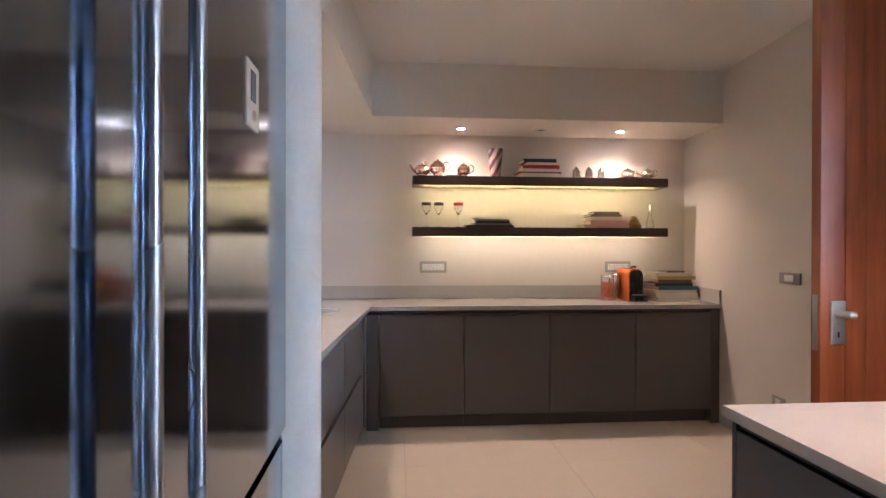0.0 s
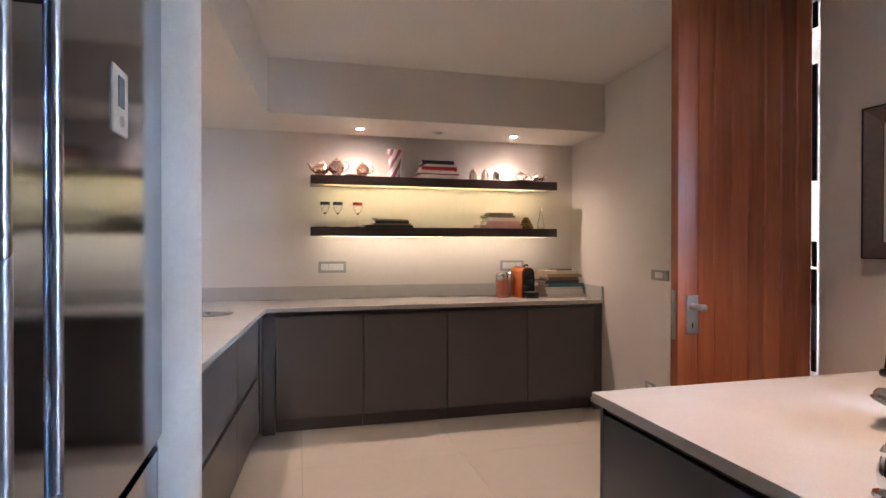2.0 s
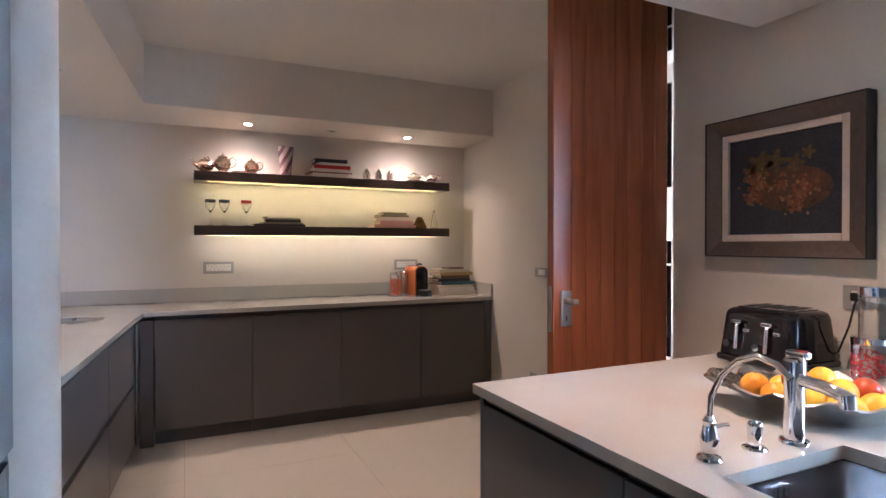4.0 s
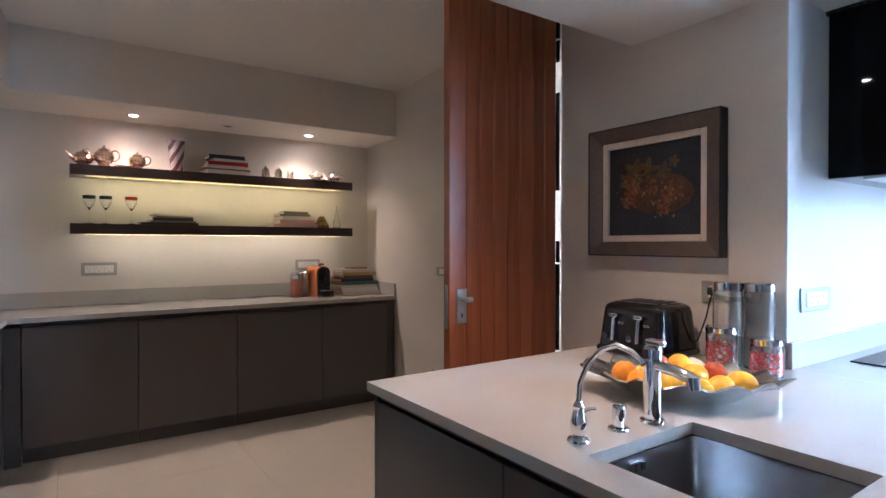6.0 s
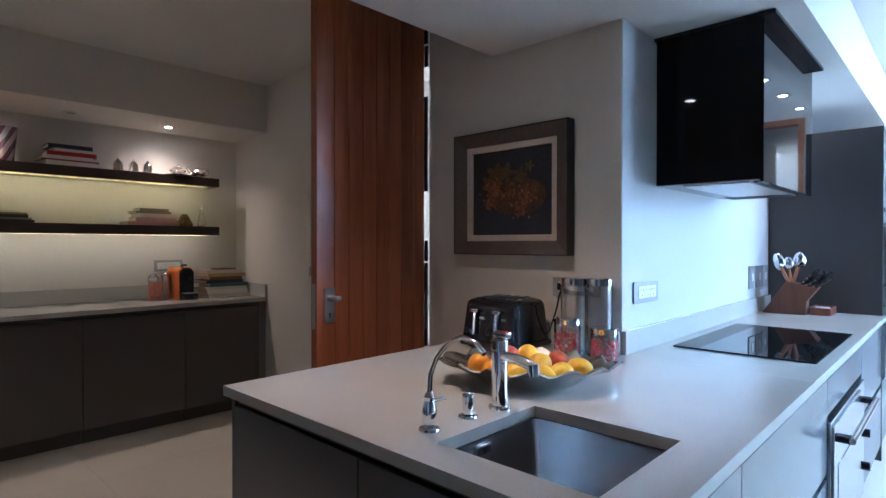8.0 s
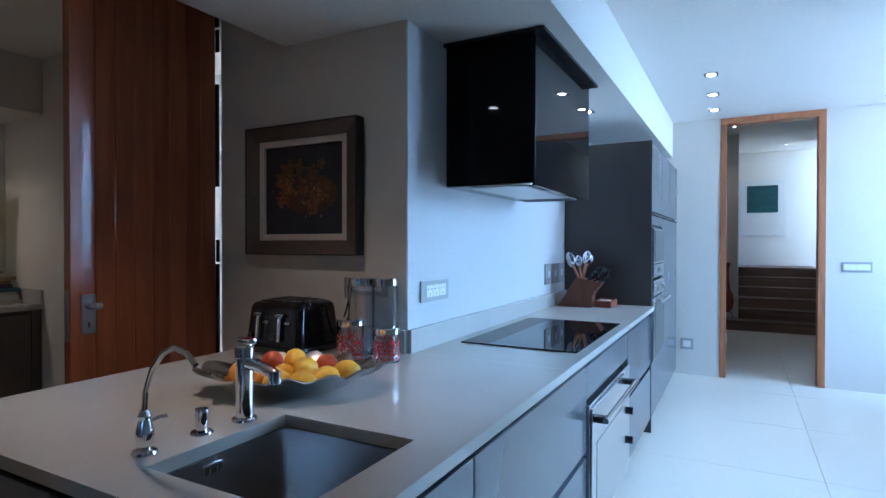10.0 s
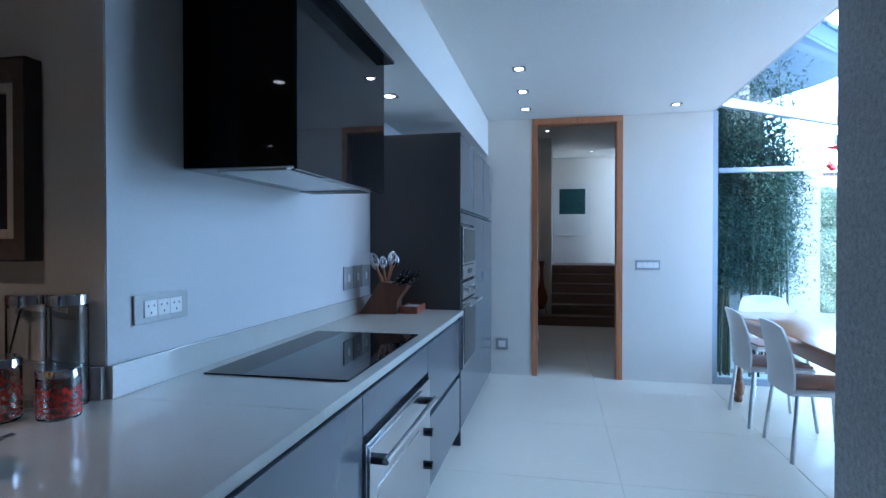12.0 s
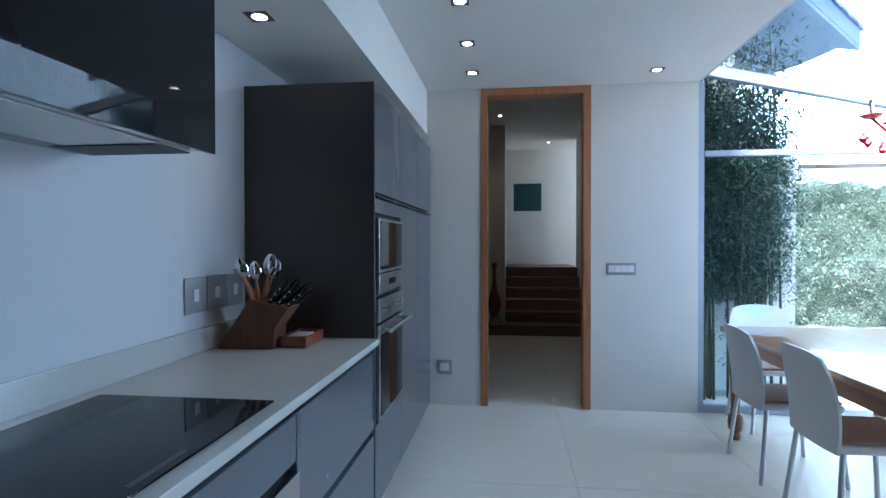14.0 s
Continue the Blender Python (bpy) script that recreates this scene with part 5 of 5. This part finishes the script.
part("base_ring", L([(0, 0), (0.026, 0), (0.024, 0.004), (0, 0.006)], 24), M["chrome"], ab)
part("cap", L([(0, 0.0062), (0.013, 0.0062), (0.016, 0.05), (0.015, 0.056), (0.012, 0.057), (0.012, 0.052), (0, 0.052)], 24), M["chrome"], ab)

# ---- framed painting ----
pic = thing("framed_painting", (WX, 1.876, 1.58), "dark still-life painting of fruit in a wide aged silver frame", "picture", -90)
HW, HH = 0.314, 0.283


def rail(a, b, c, d):
    """One mitred side of the frame, thick outside and sloping in."""
    bm = bmesh.new()
    depth = (-0.052, -0.052, -0.034, -0.034)
    front = [bm.verts.new((p[0], y, p[1])) for p, y in zip((a, b, c, d), depth)]
    back = [bm.verts.new((p[0], -0.002, p[1])) for p in (a, b, c, d)]
    bm.faces.new(front)
    bm.faces.new(back[::-1])
    for i in range(4):
        bm.faces.new((front[i], front[(i + 1) % 4], back[(i + 1) % 4], back[i]))
    return bm


iw, ih = HW - 0.06, HH - 0.058
o4, i4 = [(-HW, -HH), (HW, -HH), (HW, HH), (-HW, HH)], [(-iw, -ih), (iw, -ih), (iw, ih), (-iw, ih)]
for k in range(4):
    j = (k + 1) % 4
    part("rail", rail(o4[k], o4[j], i4[j], i4[k]), M["frame_grey"], pic)
for x0, x1, z0, z1 in ((-HW - 0.006, -HW - 0.0005, -HH - 0.006, HH + 0.006), (HW + 0.0005, HW + 0.006, -HH - 0.006, HH + 0.006), (-HW, HW, HH + 0.0005, HH + 0.006), (-HW, HW, -HH - 0.006, -HH - 0.0005)):
    part("edge", B(x0, x1, -0.055, -0.002, z0, z1, 0.001), M["dark"], pic, "black outer edge")
for x0, x1, z0, z1 in ((-iw, -iw + 0.028, -ih, ih), (iw - 0.028, iw, -ih, ih), (-iw + 0.028, iw - 0.028, ih - 0.028, ih), (-iw + 0.028, iw - 0.028, -ih, -ih + 0.028)):
    part("slip", B(x0, x1, -0.03, -0.01, z0, z1, 0.003), M["slip"], pic, "cream inner slip")
cv = part("canvas", B(-iw + 0.026, iw - 0.026, -0.014, -0.009, -ih + 0.026, ih - 0.026), M["canvas"], pic, "dark oil canvas")


def disc(bm, x, z, r, y, n=10, squash=1.0):
    bm.faces.new([bm.verts.new((x + r * math.cos(2 * math.pi * k / n), y, z + r * squash * math.sin(2 * math.pi * k / n))) for k in range(n)])


bm = bmesh.new()
disc(bm, 0.03, -0.02, 0.16, -0.0146, 28, 0.55)
part("painted_bowl", bm, M["painted_bowl"], cv)
bm = bmesh.new()
for x, z, r in ((-0.09, 0.085, 0.045), (-0.03, 0.09, 0.04), (-0.13, 0.05, 0.035), (0.05, 0.075, 0.03), (0.1, 0.11, 0.022)):
    pts = [(x + r * (1 + 0.35 * math.cos(5 * a)) * math.cos(a), -0.0152, z + r * (1 + 0.35 * math.cos(5 * a)) * math.sin(a)) for a in [2 * math.pi * k / 30 for k in range(30)]]
    bm.faces.new([bm.verts.new(p) for p in pts])
part("painted_leaves", bm, M["painted_leaf"], cv)
bm = bmesh.new()
for x, z, s, n in ((-0.10, 0.005, 0.045, 75), (-0.12, -0.05, 0.03, 30), (0.06, -0.06, 0.04, 55), (0.0, 0.0, 0.03, 30), (0.09, -0.02, 0.035, 30), (0.05, -0.105, 0.02, 10)):
    for k in range(n):
        disc(bm, x + random.gauss(0, s * 0.6), z + random.gauss(0, s * 0.6), random.uniform(0.005, 0.009), -0.0156 - 0.00001 * k, 8)
part("painted_fruit", bm, M["grapes"], cv)["kind"] = "stuff"

# ---- hob side ----
kb = thing("knife_block", (4.955, 1.16, CT), "dark wooden slanted knife block with black-handled knives and spoons", "knife block", 3)
bm = bmesh.new()
prism(bm, [(0.15, 0), (-0.088, 0), (-0.088, 0.085), (-0.155, 0.17), (0.015, 0.205)], -0.07, 0.07)
for v in bm.verts:
    v.co = Vector((v.co.z, v.co.x, v.co.y))
bmesh.ops.bevel(bm, geom=bm.edges[:], offset=0.004, segments=2, profile=0.5, affect="EDGES")
part("block", bm, M["oak_dark"], kb)
for i in range(12):
    x, y = -0.052 + 0.035 * (i % 4), -0.135 + 0.036 * (i // 4)
    z = 0.168 + (y + 0.155) * 0.206
    d = Vector((0.12 * (i % 2) - 0.05, -0.62, 0.5 + 0.12 * (i % 3))).normalized()
    p = Vector((x, y, z))
    n = 0.1 + 0.012 * (i % 3)
    k = part("knife", T([p, p + d * 0.05, p + d * (n - 0.015), p + d * n], 0.011, 12, [0.0095, 0.0115, 0.011, 0.008]), M["black"], kb, "black knife handle")
    for u in (0.02, 0.05, 0.08):
        part("rivet", T([p + d * u - Vector((0.0122, 0, 0)), p + d * u + Vector((0.0122, 0, 0))], 0.0035, 8), M["chrome"], k)
for x, y, tip, r in ((-0.05, 0.0, (-0.06, 0.075, 0.375), 0.037), (-0.015, -0.005, (-0.02, 0.015, 0.355), 0.03), (0.02, -0.01, (0.02, -0.045, 0.385), 0.036), (0.045, 0.0, (0.05, -0.06, 0.36), 0.032), (0.0, 0.005, (0.0, 0.085, 0.335), 0.028)):
    base, tip = Vector((x, y, 0.185)), Vector(tip)
    d = (tip - base).normalized()
    u = part("utensil", T([base, base.lerp(tip, 0.3), base.lerp(tip, 0.62)], 0.008, 12, [0.0095, 0.009, 0.004]), M["frame"], kb, "spoon with a wooden handle")
    bm = bmesh.new()
    bmesh.ops.create_uvsphere(bm, u_segments=20, v_segments=14, radius=r)
    turn = Vector((0, 0, 1)).rotation_difference(d)
    for v in bm.verts:
        q = Vector((v.co.x * 0.3 + 0.4 * (v.co.z ** 2 + v.co.y ** 2) / r * 0.5, v.co.y * 0.85, v.co.z * 1.35))
        v.co = turn @ q + tip - d * r * 1.2
    part("spoon_head", bm, M["chrome"], u, "polished steel spoon head")
bx = thing("wooden_box", (5.04, 1.003, CT), "shallow red-brown wooden box holding white papers", "box", 0)
for x0, x1, y0, y1 in ((-0.11, 0.11, -0.057, -0.049), (-0.11, 0.11, 0.049, 0.057), (-0.11, -0.102, -0.0488, 0.0488), (0.102, 0.11, -0.0488, 0.0488)):
    part("side", B(x0, x1, y0, y1, 0, 0.045, 0.0015), M["cherry"], bx)
part("base", B(-0.1018, 0.1018, -0.0488, 0.0488, 0.0, 0.006), M["cherry"], bx)
pap = thing("paper_pile", (5.04, 1.003, CT + 0.0065), "loose white papers in a wooden box", "paper", 0)
for k in range(6):
    bm = B(-0.085, 0.08 - 0.006 * k, -0.036, 0.034, 0.0, 0.005, 0.0005)
    bmesh.ops.transform(bm, matrix=pose(0.004 * (k % 3), 0.003 * (k % 2), 0.0062 * k, 0.8 * (k % 2), 1.5 * (k > 3), 3 * (k % 3) - 3), verts=bm.verts)
    part("sheet", bm, M["white"], pap)

# ---- hall ----
hp = thing("hall_picture", (13.3, -0.2075, 2.036), "pale framed print with a dark teal square", "picture", -90)
part("frame", B(-0.386, 0.386, -0.03, -0.001, -0.538, 0.538, 0.004), M["mount"], hp)
part("print", B(-0.259, 0.259, -0.0325, -0.0305, -0.10, 0.418), M["teal"], hp, "dark teal square print")
hv = thing("floor_vase", (10.93, 0.345, 0.156), "tall glazed brown vase on an iron stand", "vase")
part("body", L([(0, 0.1), (0.04, 0.1), (0.085, 0.17), (0.1, 0.27), (0.085, 0.37), (0.045, 0.48), (0.03, 0.6), (0.028, 0.78), (0.045, 0.87), (0.048, 0.885), (0.04, 0.885), (0.024, 0.78), (0, 0.77)], 32), M["terracotta"], hv)
for k in range(3):
    a = 2 * math.pi * k / 3 + 0.4
    part("stand_leg", T([(0.05 * math.cos(a), 0.05 * math.sin(a), 0.14), (0.075 * math.cos(a), 0.075 * math.sin(a), 0.07), (0.085 * math.cos(a), 0.085 * math.sin(a), 0.0)], 0.005, 8), M["dark"], hv)
part("stand_ring", T([(0.055 * math.cos(a), 0.055 * math.sin(a), 0.1) for a in [2 * math.pi * k / 20 for k in range(21)]], 0.004, 8), M["dark"], hv)

# ---- chandelier ----
ch = thing("chandelier", (5.86, -2.115, 1.945), "red glass chandelier with candle bulbs over the table", "chandelier")
part("stem", L([(0, 0.61), (0.006, 0.61), (0.006, 0.28), (0.02, 0.25), (0.03, 0.2), (0.015, 0.14), (0.035, 0.08), (0.045, 0.02), (0.02, -0.04), (0, -0.06)], 20), M["red_lacquer"], ch)
for k in range(6):
    a = radians(130 + 60 * k)
    c, s = math.cos(a), math.sin(a)
    arm = part("arm", T([(0.03 * c, 0.03 * s, 0.03), (0.12 * c, 0.12 * s, -0.03), (0.24 * c, 0.24 * s, -0.02), (0.31 * c, 0.31 * s, 0.06)], 0.008, 10), M["red_lacquer"], ch)
    part("drip_pan", L([(0, 0.062), (0.03, 0.066), (0.055, 0.078), (0.057, 0.074), (0.03, 0.058), (0, 0.056)], 24, (0.31 * c, 0.31 * s, 0)), M["red_lacquer"], arm)
    part("candle", L([(0, 0.16), (0.011, 0.16), (0.011, 0.066), (0, 0.066)], 16, (0.31 * c, 0.31 * s, 0)), M["chrome"], arm)
    part("bulb", L([(0, 0.225), (0.006, 0.215), (0.018, 0.185), (0.014, 0.163), (0, 0.161)], 16, (0.31 * c, 0.31 * s, 0)), M["bulb"], arm)
    for da, dz in ((0, -0.035), (0.5, -0.06)):
        x, y = 0.31 * c + 0.05 * math.cos(a + da + 0.6), 0.31 * s + 0.05 * math.sin(a + da + 0.6)
        drop = part("crystal_drop", L([(0, 0.02), (0.005, 0.015), (0.022, -0.02), (0.012, -0.036), (0, -0.045)], 6, (x, y, dz)), M["red_lacquer"], arm, "red crystal drop")
        part("link", T([(x, y, dz + 0.02), (x, y, 0.062)], 0.0025, 6), M["red_lacquer"], drop)

# ---- beyond the glazing ----
pb = thing("garden_beam", (10.7, -5.2, 2.33), "weathered timber beam with pale fascia beyond the garden wall", "beam")
part("beam", B(-0.06, 0.06, -2.2, 1.45, 0.0, 0.05, 0.004), M["beam"], pb)
part("fascia", B(-0.05, 0.05, -2.2, 1.45, -0.16, -0.002, 0.004), M["render"], pb)
for y in (-2.1,):
    part("post", B(-0.05, 0.05, y - 0.05, y + 0.05, -2.45, -0.162, 0.004), M["render"], pb)

# ---- floor tiles ----
TX, TY, GAP = 1.0, 1.05, 0.0022
me = bpy.data.meshes.new("tile")
bm = B(GAP / 2, TX - GAP / 2, GAP / 2, TY - GAP / 2, -0.02, 0.0, 0.001, 1)
bm.to_mesh(me)
bm.free()
me.materials.append(M["tile"])
y = -0.26 - 4 * TY
while y < 5.2:
    x = -0.2 - TX
    while x < 13.2:
        inside = (x < EASTX and y > -4.35) or (-1.7 < y < 0.9)
        if inside and not (x < 4.0 - TX and y < -1.9) and not (x > 3.4 and y > 1.4) and x < 10.8:
            shared("tile", me, floor, (x, y, 0))
        x += TX
    y += TY
